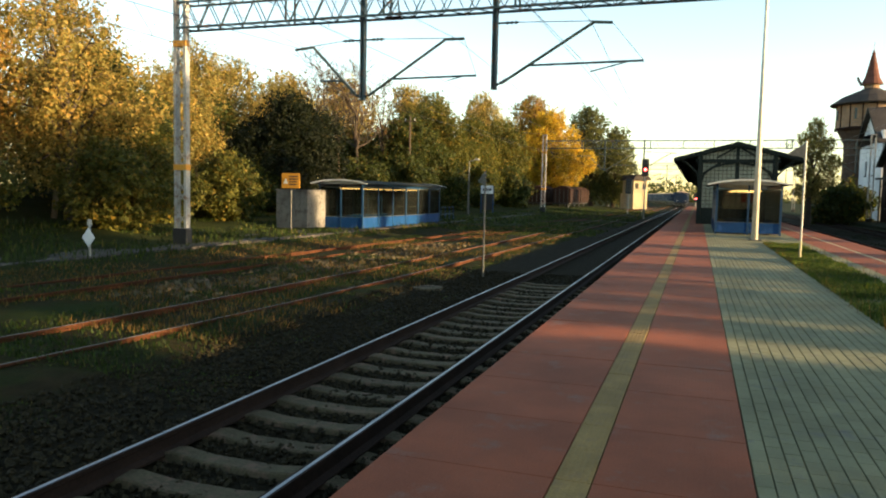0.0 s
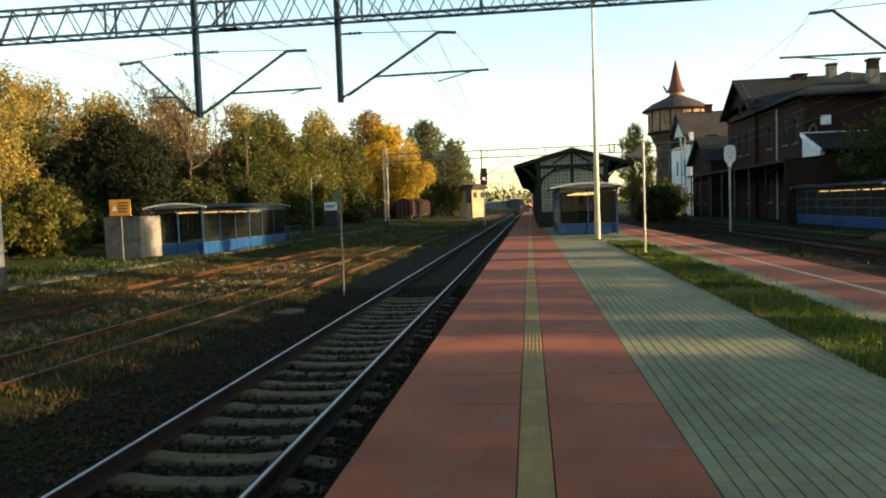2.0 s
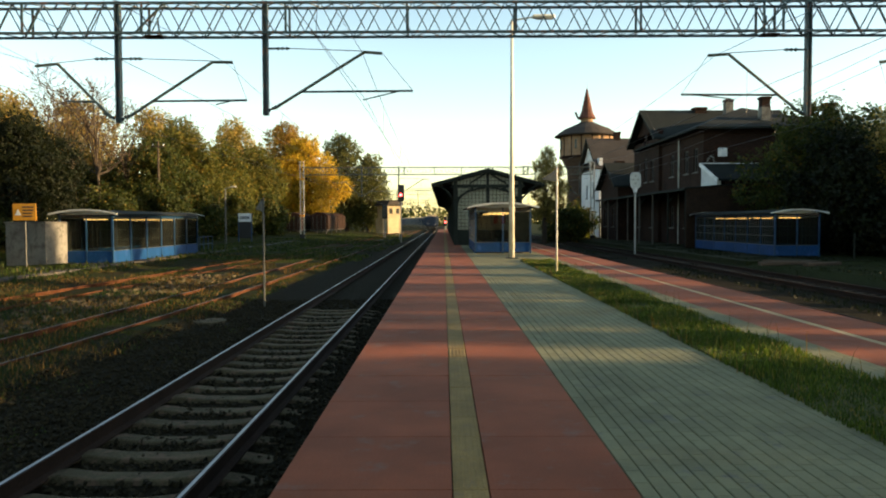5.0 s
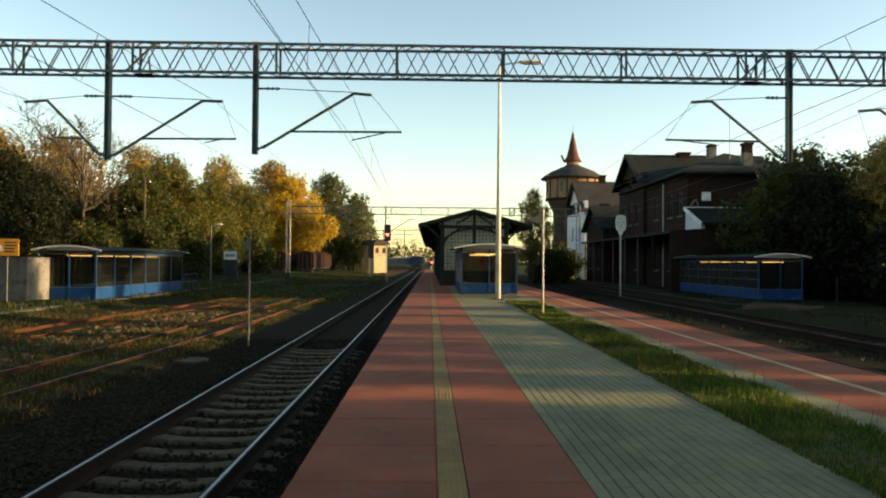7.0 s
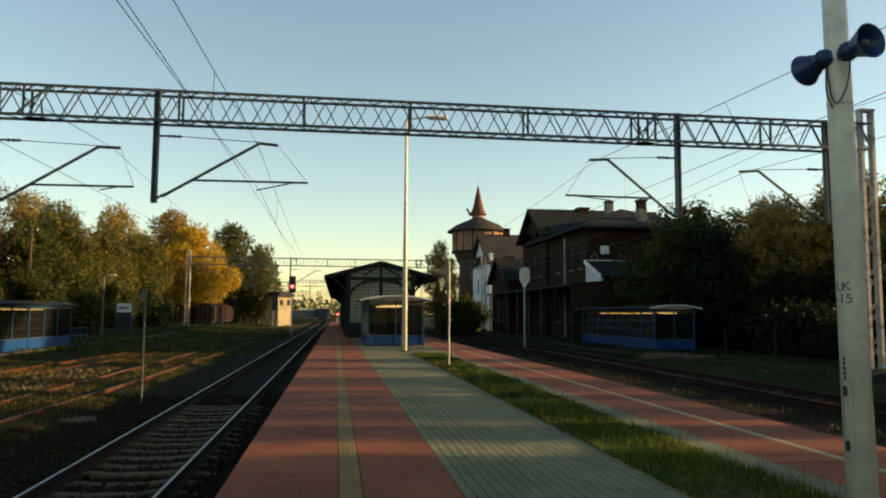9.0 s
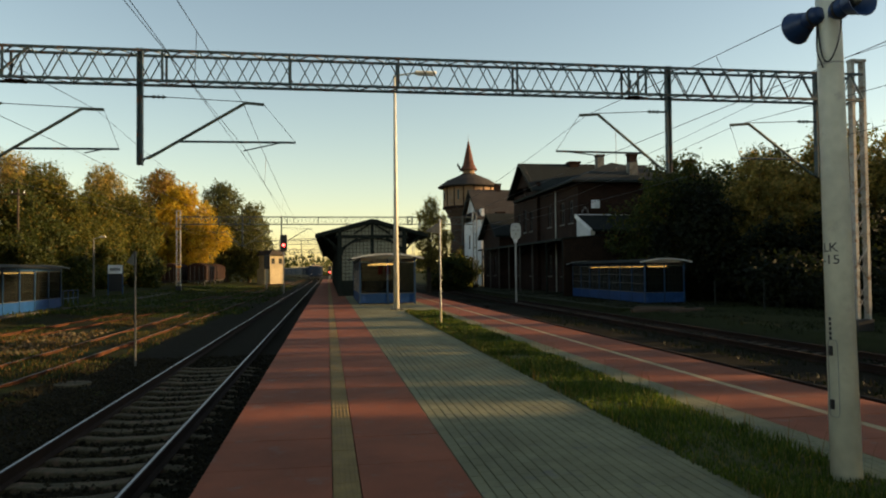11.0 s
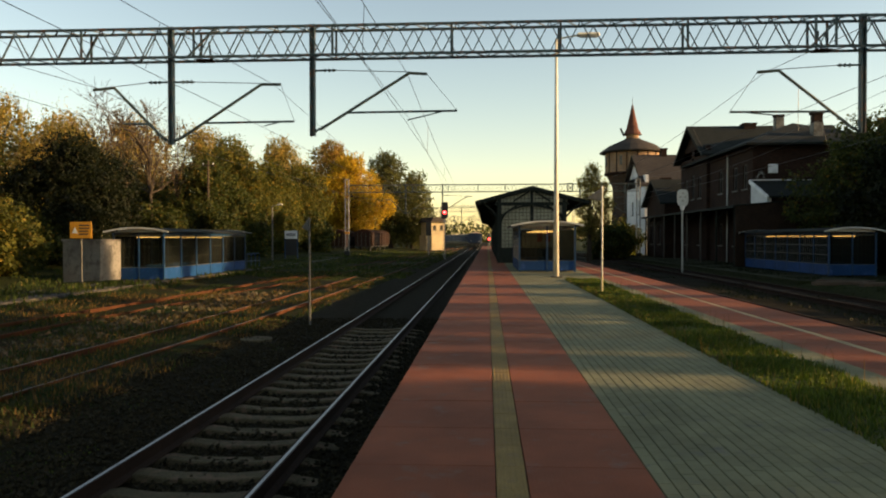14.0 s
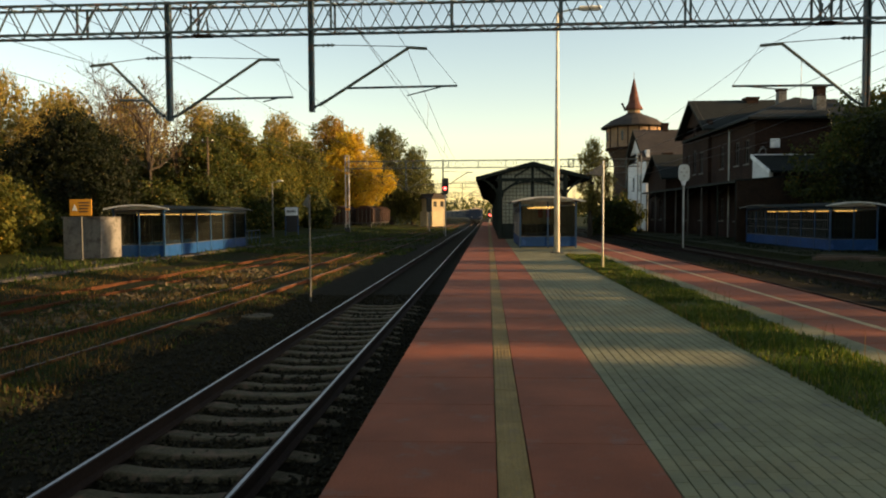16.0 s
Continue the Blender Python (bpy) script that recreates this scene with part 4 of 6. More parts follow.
ov = thing("oval_sign", (12.0, 46.2, -0.58), "pale rounded trackside sign on a white post", "sign")
part("post", rod(B(), (0, 0, 0), (0, 0, 3.9), 0.06, n=12), M_GALV, ov)
bm = B()
out = [(0.34 * math.copysign(abs(math.cos(a)) ** 0.6, math.cos(a)), 4.6 + 0.52 * math.copysign(abs(math.sin(a)) ** 0.6, math.sin(a))) for a in [i * math.pi / 12 for i in range(24)]]
pl = part("plate", prism(bm, out, -0.1, -0.05), M_ROOFLIGHT, ov, "pale rounded plate")
for dx, dz in ((0, 0.3), (-0.16, 0.05), (0.16, 0.05), (0, -0.18)):
    part("lamp_glass", rod(B(), (dx, -0.1, 4.6 + dz), (dx, -0.115, 4.6 + dz), 0.07, n=14), M_GALV, pl, "dull lamp glass")
part("neck", rod(B(), (0, 0, 3.85), (0, 0, 4.1), 0.1, 0.16, 12), M_SIGNW, ov)

# ---- left side signs and posts ----
ws = thing("warning_sign", (-17.95, 31.5, -0.4), "orange warning board on a thin post by the concrete shed", "sign")
part("post", rod(B(), (0, 0, 0), (0, 0, 2.1), 0.03, n=10), M_DULL, ws)
pl = part("plate", box(B(), -0.5, 0.5, -0.06, -0.035, 1.98, 2.7, 0.008), M_SIGNY, ws)
bm = B()
for z in (2.55, 2.42, 2.29, 2.16):
    box(bm, -0.08, 0.4 - 0.06 * (z < 2.3), -0.066, -0.0605, z - 0.03, z + 0.03)
part("text_bar", bm, M_INK, pl, "unreadable dark lines")
part("pictogram", prism(B(), [(-0.4, 2.2), (-0.14, 2.2), (-0.27, 2.48)], -0.068, -0.0605), M_SIGNW, pl, "pale triangle")

st = thing("station_sign", (-19.2, 71.0, -0.42), "white station name board on two blue posts", "sign")
for x in (-0.62, 0.62):
    part("post", rod(B(), (x, 0, 0), (x, 0, 2.75), 0.06, n=10), M_BLUEDARK, st)
part("lower_panel", box(B(), -0.56, 0.56, -0.03, 0.0, 0.35, 1.93, 0.008), M_BLACK, st, "dark sheet under the name board")
pl = part("board", box(B(), -0.62, 0.62, -0.09, -0.06, 1.95, 2.75, 0.01), M_SIGNW, st)
bm = B()
for i in range(6):
    box(bm, -0.45 + i * 0.155, -0.35 + i * 0.155, -0.097, -0.0905, 2.22, 2.48)
part("letter_bar", bm, M_INK, pl, "unreadable dark letters")

dm = thing("diamond_sign", (-15.2, 16.2, -0.45), "pale diamond shunting board on a short post", "sign")
part("post", rod(B(), (0, 0, 0), (0, 0, 0.95), 0.03, n=8), M_GALV, dm)
part("plate", prism(B(), [(0, 0.25), (0.22, 0.52), (0, 0.79), (-0.22, 0.52)], -0.05, -0.035), M_SIGNW, dm)
part("lamp_top", rod(B(), (0, 0, 0.86), (0, 0, 1.02), 0.07, 0.05, 10), M_GALV, dm)


def plain_pole(at, h, r, label, cross=0.0, lamp=False, lean=0.0):
    s = thing("utility_pole", at, label, "pole", "poles along the bank")
    part("shaft", rod(B(), (0, 0, -0.2), (lean, 0, h), r, r * 0.65, 10), M_BARK if cross else M_DULL if not lean else M_POLEWOOD, s)
    if cross:
        part("cross_arm", box(B(), -cross, cross, -0.06, 0.06, h - 0.5, h - 0.38), M_BARK, s)
        for x in (-cross * 0.8, cross * 0.8):
            part("insulator", rod(B(), (x, 0, h - 0.38), (x, 0, h - 0.2), 0.05, 0.03, 8), M_SIGNW, s)
    if lamp:
        part("arm", rod(B(), (lean, 0, h - 0.05), (lean + 0.7, -0.2, h + 0.1), 0.03, n=8), M_GALV, s)
        part("lamp_head", box(B(), lean + 0.55, lean + 1.05, -0.32, -0.1, h + 0.05, h + 0.17, 0.03), M_ROOFLIGHT, s)
    return s


plain_pole((-27.0, 26.0, bank_z(-27.0, 26.0)), 8.2, 0.13, "leaning weathered lamp pole among the bushes", lamp=True, lean=1.05)
plain_pole((-24.0, 62.0, -0.3), 8.6, 0.12, "dark wooden pole with a short cross arm", 0.55)
plain_pole((-19.6, 66.0, -0.45), 5.0, 0.09, "low grey lamp pole near the name board", lamp=True)

slab = part("manhole_slab", rod(B(), (-5.35, 16.6, -0.82), (-5.35, 16.6, -0.745), 0.4, 0.37, 20), M_SLEEPER)
tagged(slab, "round pale concrete cover in the ballast", "manhole cover")

# ---- signals ----


def signal(at, h, red, label):
    s = thing("railway_signal", at, label, "signal", "light signals")
    part("mast", rod(B(), (0, 0, 0), (0, 0, h), 0.07, n=10), M_GALV, s)
    hd = part("head", box(B(), -0.36, 0.36, -0.2, 0.08, h - 1.55, h + 0.25, 0.08), M_BLACK, s, "black lamp head")
    for i in range(4):
        z = h - 1.3 + i * 0.43
        lit = red and i == 1
        part("lamp", rod(B(), (0, -0.18, z), (0, -0.26, z), 0.14 if lit else 0.1, n=16), M_REDLAMP if lit else M_PANE, hd, "glowing red lamp" if lit else "")
    part("ladder", box(B(), -0.22, -0.18, 0.1, 0.14, 0.2, h - 0.4), M_GALV, s)
    return s


signal((-4.65, 80, -0.75), 6.0, True, "tall light signal showing red")
signal((-7.6, 95, -0.75), 4.2, False, "dark unlit light signal beside the tracks")
signal((0.35, 150, -0.75), 3.0, True, "low light signal showing red at the platform end")

# ---- wagons ----


def coal_wagon(at, label, turn=0.0):
    w = thing("freight_wagon", at, label, "wagon", "blue freight train", turn=turn)
    L = 12.6
    part("body", box(B(), -1.42, 1.42, 0, L, 1.1, 3.2, 0.04), M_BLUEWAGON, w)
    for i in range(9):
        y = 0.1 + i * (L - 0.2) / 8
        for sx in (-1, 1):
            part("rib", box(B(), sx * 1.42 - 0.06, sx * 1.42 + 0.06, y - 0.06, y + 0.06, 1.1, 3.2), M_BLUEWAGON, w)
    for x in (-0.9, -0.3, 0.3, 0.9):
        part("end_rib", box(B(), x - 0.05, x + 0.05, -0.06, 0.0, 1.1, 3.15), M_BLUEWAGON, w)
    part("top_rim", box(B(), -1.5, 1.5, -0.06, L + 0.06, 3.16, 3.28), M_BLUEWAGON, w)
    bm = B()
    for j in range(3):
        lathe(bm, [(1.6, 3.1), (1.0, 3.45), (0.35, 3.62), (0.0, 3.64)], 10, (0, 2.2 + j * 4.1))
    part("load", bm, M_COAL, w, "dusty load")
    part("underframe", box(B(), -1.2, 1.2, 0.1, L - 0.1, 0.85, 1.1), M_BLACK, w)
    for x in (-0.9, 0.9):
        part("buffer", rod(B(), (x, -0.5, 1.0), (x, 0.0, 1.0), 0.2, 0.12, 14), M_BLACK, w)
        part("tail_lamp", rod(B(), (x, -0.12, 1.5), (x, -0.06, 1.5), 0.09, n=12), M_SIGNW, w, "small round tail lamp")
    for y in (1.4, 3.2, L - 3.2, L - 1.4):
        for x in (-0.75, 0.75):
            part("wheel", rod(B(), (x - 0.06, y, 0.46), (x + 0.06, y, 0.46), 0.46, n=20), M_BLACK, w)
    return w


y = 168.0
first = coal_wagon((main_x(y), y, RAIL_Z), "dusty blue open freight wagon at the tail of a train")
for i in range(1, 11):
    y = 168 + i * 14.0
    copy_thing(first, pose(main_x(y), y, RAIL_Z, 0, 0, math.degrees(math.atan2(main_x(y) - main_x(y + 12.6), 12.6))))


def box_wagon(at, label):
    w = thing("covered_wagon", at, label, "wagon", "old covered wagons")
    L = 10.0
    part("body", box(B(), -1.4, 1.4, 0, L, 1.1, 3.3, 0.03), M_RUSTWAGON, w)
    roof = [(-1.45 + 2.9 * i / 10, 3.28 + 0.55 * math.sin(math.pi * i / 10)) for i in range(11)]
    part("roof", prism(B(), roof, -0.1, L + 0.1), M_RUSTWAGON, w)
    for x in (-1.0, -0.35, 0.35, 1.0):
        part("end_post", box(B(), x - 0.06, x + 0.06, -0.06, 0, 1.1, 3.3), M_BLACK, w)
    for i in range(6):
        part("side_post", box(B(), 1.4, 1.47, 0.2 + i * 1.9, 0.32 + i * 1.9, 1.1, 3.3), M_BLACK, w)
    part("underframe", box(B(), -1.2, 1.2, 0.1, L - 0.1, 0.85, 1.1), M_BLACK, w)
    for y in (2.2, L - 2.2):
        for x in (-0.75, 0.75):
            part("wheel", rod(B(), (x - 0.06, y, 0.5), (x + 0.06, y, 0.5), 0.5, n=18), M_BLACK, w)
    return w


bw = box_wagon((-20.0, 118, -0.75), "rust-brown covered goods wagon standing on a siding")
copy_thing(bw, pose(-20.0, 129.0, -0.75))
copy_thing(bw, pose(-24.0, 116.0, -0.75))

# ---- station house ----


def window(parent, axis, at, u0, u1, z0, z1, out=-1, bars=2):
    """Frame and panes set into an opening of a wall; `at` is the wall's outer face."""
    w = thing("window", (0, 0, 0), "", "")
    w.parent = parent
    a, b = at + 0.12, at + 0.18

    def bx(bm, p, q, c, d, k=0.0):
        if axis == "y":
            box(bm, a - k, b, p, q, c, d)
        else:
            box(bm, p, q, a - k, b, c, d)
        return bm
    bm = B()
    bx(bm, u0, u0 + 0.08, z0, z1, 0.02)
    bx(bm, u1 - 0.08, u1, z0, z1, 0.02)
    bx(bm, u0 + 0.08, u1 - 0.08, z1 - 0.08, z1, 0.02)
    bx(bm, u0 + 0.08, u1 - 0.08, z0, z0 + 0.08, 0.02)
    for i in range(1, bars):
        u = u0 + (u1 - u0) * i / bars
        bx(bm, u - 0.03, u + 0.03, z0 + 0.08, z1 - 0.08, 0.01)
    z = z0 + (z1 - z0) * 0.66
    bx(bm, u0 + 0.08, u1 - 0.08, z - 0.03, z + 0.03, 0.012)
    part("window_frame", bm, M_FRAME, w)
    bm = B()
    if axis == "y":
        box(bm, b - 0.03, b - 0.02, u0, u1, z0, z1)
    else:
        box(bm, u0, u1, b - 0.03, b - 0.02, z0, z1)
    part("pane", bm, M_PANE, w)
    bm = B()
    if axis == "y":
        box(bm, at - 0.1, at + 0.1, u0 - 0.08, u1 + 0.08, z0 - 0.1, z0)
    else:
        box(bm, u0 - 0.08, u1 + 0.08, at - 0.1, at + 0.1, z0 - 0.1, z0)
    part("window_sill", bm, M_CONC, w)
    return w


def chimney(parent, x, y, z0, z1, w=0.55, low=None):
    c = part("chimney", box(B(), x - w / 2, x + w / 2, y - w / 2, y + w / 2, z0, z1), M_BRICK, parent, "brick chimney")
    part("cap", box(B(), x - w / 2 - 0.08, x + w / 2 + 0.08, y - w / 2 - 0.08, y + w / 2 + 0.08, z1 - 0.18, z1), M_BRICK, c)
    if low:
        part("rendered_base", box(B(), x - w / 2 - 0.03, x + w / 2 + 0.03, y - w / 2 - 0.03, y + w / 2 + 0.03, z0, low), M_CONC, c, "pale rendered lower part")


def gable_block(parent, x0, x1, y0, y1, z0, eave, ridge, wallm, roofm, holes=(), over=0.6, front_at=None):
    """A block whose ridge runs along x, its gable towards the tracks (-x)."""
    ym = (y0 + y1) / 2
    bm = wall(B(), "y", x0, 0.4, y0, y1, z0, eave, holes)
    prism(bm, [(y0, eave), (y1, eave), (ym, ridge)], x0, x0 + 0.4, "x")
    part("gable_wall", bm, wallm, parent)
    for h in holes:
        window(parent, "y", x0, *h)
    for a, b in ((y0, y0 + 0.4), (y1 - 0.4, y1)):
        part("side_wall", box(B(), x0 + 0.4, x1, a, b, z0, eave), wallm, parent)
    part("back_wall", box(B(), x1 - 0.4, x1, y0 + 0.4, y1 - 0.4, z0, eave), wallm, parent)
    k = (ridge - eave) / (ym - y0)
    for s, ye in ((-1, y0), (1, y1)):
        yo = ye + s * over
        zo = eave - k * over
        part("roof", prism(B(), [(ym, ridge + 0.1), (yo, zo + 0.1), (yo, zo + 0.28), (ym, ridge + 0.3)], x0 - over, x1 + 0.2, "x"), roofm, parent)
        part("barge_board", prism(B(), [(ym, ridge + 0.05), (yo, zo + 0.02), (yo, zo + 0.31), (ym, ridge + 0.34)], x0 - over - 0.06, x0 - over, "x"), M_TIMBER, parent)


GZ = -0.5
house = thing("station_house", (0, 0, 0), "old two-storey red brick station house with chimneys, brick darkened for shade", "station house", kind="structure")
# main block: wall to the tracks, end wall towards the open ground
hs = [(u, u + 1.0, z, z + 1.9) for z in (0.9, 5.4) for u in (58.9, 61.2)] + [(u, u + 1.0, z, z + 1.9) for z in (0.9, 5.4) for u in (65.0,)]
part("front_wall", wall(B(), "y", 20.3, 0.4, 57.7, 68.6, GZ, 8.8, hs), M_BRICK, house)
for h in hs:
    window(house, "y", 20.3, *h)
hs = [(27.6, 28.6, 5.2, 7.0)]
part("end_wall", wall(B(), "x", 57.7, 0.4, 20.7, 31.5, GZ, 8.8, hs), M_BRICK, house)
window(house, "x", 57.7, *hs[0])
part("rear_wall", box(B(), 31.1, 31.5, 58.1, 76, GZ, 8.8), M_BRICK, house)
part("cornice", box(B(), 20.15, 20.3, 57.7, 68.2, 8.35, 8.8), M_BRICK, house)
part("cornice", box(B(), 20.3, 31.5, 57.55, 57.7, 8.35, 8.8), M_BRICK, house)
bm = B()
ex0, ex1, ey0, rz, rx, ry = 19.5, 32.3, 56.9, 11.05, 25.2, 62.6
v = [bm.verts.new(q) for q in ((ex0, ey0, 8.75), (ex1, ey0, 8.75), (rx, ry, rz), (ex0, 76, 8.75), (ex1, 76, 8.75), (rx, 76, rz),
                              (ex0, ey0, 8.6), (ex1, ey0, 8.6), (ex0, 76, 8.6), (ex1, 76, 8.6))]
for f in ((0, 1, 2), (0, 2, 5, 3), (1, 4, 5, 2), (0, 6, 7, 1), (0, 3, 8, 6), (1, 7, 9, 4), (6, 8, 9, 7)):
    bm.faces.new([v[i] for i in f])
bmesh.ops.recalc_face_normals(bm, faces=bm.faces)
part("hipped_roof", bm, M_ROOFDARK, house)
gh = [(70.2, 71.2, 5.3, 7.3), (72.5, 73.5, 5.3, 7.6), (74.8, 75.8, 5.3, 7.3), (70.2, 71.2, 0.9, 2.9), (74.8, 75.8, 0.9, 2.9), (72.6, 73.4, 8.8, 10.0)]
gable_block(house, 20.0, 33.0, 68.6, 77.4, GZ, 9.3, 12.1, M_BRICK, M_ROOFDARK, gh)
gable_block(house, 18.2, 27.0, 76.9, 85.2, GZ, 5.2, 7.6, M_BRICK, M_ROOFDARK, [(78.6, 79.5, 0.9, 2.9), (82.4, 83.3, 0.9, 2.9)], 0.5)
chimney(house, 25.55, 58.9, 9.0, 11.3, 0.66, 10.5)
chimney(house, 25.6, 66.5, 10.6, 12.35, 0.62, 12.1)
chimney(house, 25.2, 72.9, 11.6, 12.6, 1.1)
chimney(house, 31.0, 59.5, 8.9, 10.9, 0.7, 10.6)
chimney(house, 20.6, 86.5, 6.5, 8.5, 0.9)
part("downpipe", rod(B(), (20.2, 63.4, GZ), (20.2, 63.4, 8.6), 0.07, n=8), M_GALV, house)
# meter box, graffiti and aerial on the end wall
part("white_box", box(B(), 21.42, 22.1, 57.5, 57.69, 6.5, 7.18, 0.02), M_SIGNW, house, "small white box on the brick")
bm = B()
for i in range(9):
    a = i * 0.7
    beam(bm, (20.85 + 0.36 * math.cos(a), 57.685, 6.3 + 0.36 * math.sin(a * 1.7)), (20.85 + 0.36 * math.cos(a + 1.6), 57.685, 6.3 + 0.36 * math.sin(a * 1.7 + 2)), 0.09, 0.01)
part("scribble", bm, M_GALV, house, "pale unreadable sprayed shape")
part("aerial", rod(B(), (24.6, 60.0, 10), (24.6, 60.0, 13.6), 0.02, n=6), M_BLACK, house)
# lean-to at the end wall
part("lean_to_wall", prism(B(), [(54.4, 4.1), (57.68, 4.1), (57.68, 5.7), (54.4, 4.55)], 20.15, 20.45, "x"), M_PLASTER, house, "pale plastered side wall")
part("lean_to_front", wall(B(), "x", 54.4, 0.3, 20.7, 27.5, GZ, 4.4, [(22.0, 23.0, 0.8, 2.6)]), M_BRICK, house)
part("lean_to_roof", prism(B(), [(54.0, 4.42), (57.68, 5.8), (57.68, 5.95), (54.0, 4.57)], 20.1, 24.6, "x"), M_ROOFDARK, house)
part("lean_to_edge", prism(B(), [(54.0, 4.36), (57.68, 5.72), (57.68, 6.0), (54.0, 4.6)], 19.98, 20.1, "x"), M_SIGNW, house)
part("lean_to_flashing", box(B(), 20.1, 24.6, 57.5, 57.69, 5.93, 6.0), M_SIGNW, house, "pale flashing above the lean-to roof")
# awning along the track side
aw = thing("awning", (0, 0, 0), "long dark timber awning on slender posts", "awning", kind="structure")
part("awning_roof", prism(B(), [(17.4, 3.78), (20.3, 4.0), (20.3, 4.1), (17.4, 3.88)], 53.0, 84.0), M_ROOFDARK, aw)
part("awning_fascia", box(B(), 17.3, 17.4, 53.0, 84.0, 3.7, 3.88), M_TIMBER, aw)
part("end_wall", prism(B(), [(17.4, GZ), (21.7, GZ), (21.7, 4.15), (17.4, 3.8)], 52.85, 53.0), M_BOARD, aw, "dark boarded end wall")
part("end_wall_rim", prism(B(), [(17.3, 3.78), (21.8, 4.14), (21.8, 4.22), (17.3, 3.88)], 52.75, 52.85), M_ROOFDARK, aw)
part("yard_wall", box(B(), 21.75, 27.0, 52.9, 53.2, GZ, 3.0), M_BRICK, aw, "low brick yard wall")
y = 53.6
while y < 84:
    part("post", rod(B(), (17.6, y, GZ), (17.6, y, 3.85), 0.075, n=8), M_TIMBER if int(y) % 2 else M_FRAME, aw)
    part("brace", beam(B(), (17.65, y, 3.0), (18.5, y, 3.82), 0.1), M_TIMBER, aw)
    y += 4.2

wh = thing("white_house", (0, 0, 0), "white plastered house with a steep dark gable roof", "house", kind="structure")
gable_block(wh, 19.0, 34.0, 90.0, 101.5, GZ, 8.0, 11.9, M_PLASTER, M_TILE, [(93.0, 94.0, 4.5, 6.2), (97.2, 98.2, 4.5, 6.2), (95.3, 96.1, 8.0, 9.2)], 0.5)
chimney(wh, 22.5, 95.7, 11.5, 13.0, 0.7)

# ---- water tower ----
wt = thing("water_tower", (23.3, 120, -0.5), "brick water tower with a conical roof and red spire", "water tower", kind="structure")
part("shaft", lathe(B(), [(3.9, 0), (3.3, 2.0), (3.1, 9.0), (3.15, 10.2), (4.1, 12.2)], 24), M_TOWER, wt)
drum = part("drum", lathe(B(), [(4.1, 12.2), (4.25, 12.3), (4.25, 15.9)], 24), M_BRICKPALE, wt, "pale brick drum")
for i in range(16):
    a = 2 * math.pi * i / 16
    c, s_ = math.cos(a), math.sin(a)
    part("rib", beam(B(), (4.28 * c, 4.28 * s_, 12.2), (4.28 * c, 4.28 * s_, 15.7), 0.16, 0.1), M_BRICK, drum)
    if i % 2 == 0:
        a += math.pi / 16
        c, s_ = math.cos(a), math.sin(a)
        part("window", beam(B(), (4.24 * c, 4.24 * s_, 13.5), (4.24 * c, 4.24 * s_, 15.0), 0.5, 0.1), M_PANE, drum)
part("band", lathe(B(), [(4.25, 12.1), (4.45, 12.15), (4.45, 12.45), (4.27, 12.5)], 24), M_BRICK, wt)
part("roof", lathe(B(), [(4.2, 15.6), (5.15, 15.65), (5.2, 15.8), (3.6, 16.9), (1.25, 17.9), (1.25, 18.0)], 24), M_TILE, wt)
part("lantern", lathe(B(), [(1.0, 17.8), (1.0, 18.6), (1.4, 18.65)], 16), M_BRICKPALE, wt)
part("spire", lathe(B(), [(1.45, 18.6), (1.4, 18.75), (0.95, 19.6), (0.12, 23.4), (0.0, 23.5)], 16), M_SPIRE, wt, "red shingled spire")
part("finial", rod(B(), (0, 0, 23.3), (0, 0, 24.6), 0.05, 0.02, 6), M_BLACK, wt)
part("cowl", beam(B(), (-1.4, -0.5, 18.4), (-2.0, -0.6, 19.6), 0.25), M_BLACK, wt)
for k in range(3):
    a = -1.9 + k * 0.8
    part("slit_window", beam(B(), (3.2 * math.cos(a), 3.2 * math.sin(a), 5.2), (3.18 * math.cos(a), 3.18 * math.sin(a), 7.6), 0.5, 0.2), M_PANE, wt)

# ---- signal box ----
sb = thing("signal_box", (-9.4, 140, -0.75), "cream plastered signal box catching the low sun", "signal box", kind="structure", turn=28)
sb.scale = (0.9, 1.0, 0.96)
part("walls", wall(B(), "x", 0, 0.3, -1.5, 1.5, 0, 5.6, [(-1.2, -0.4, 4.0, 5.0), (0.4, 1.2, 4.0, 5.0)]), M_CREAM, sb)
part("walls", box(B(), -1.5, -1.2, 0.3, 5, 0, 5.6), M_CREAM, sb)
part("walls", box(B(), 1.2, 1.5, 0.3, 5, 0, 5.6), M_CREAM, sb)
part("walls", box(B(), -1.2, 1.2, 4.7, 5, 0, 5.6), M_CREAM, sb)
for u in (-1.2, 0.4):
    window(sb, "x", 0, u, u + 0.8, 4.0, 5.0)
part("roof", prism(B(), [(-2.0, 5.6), (2.0, 5.6), (1.2, 6.6), (-1.2, 6.6)], -0.6, 5.6), M_TILE, sb)
part("lean_to", box(B(), -2.4, -1.5, 0.5, 4, 0, 3.0), M_CREAM, sb)

# ---- trees ----


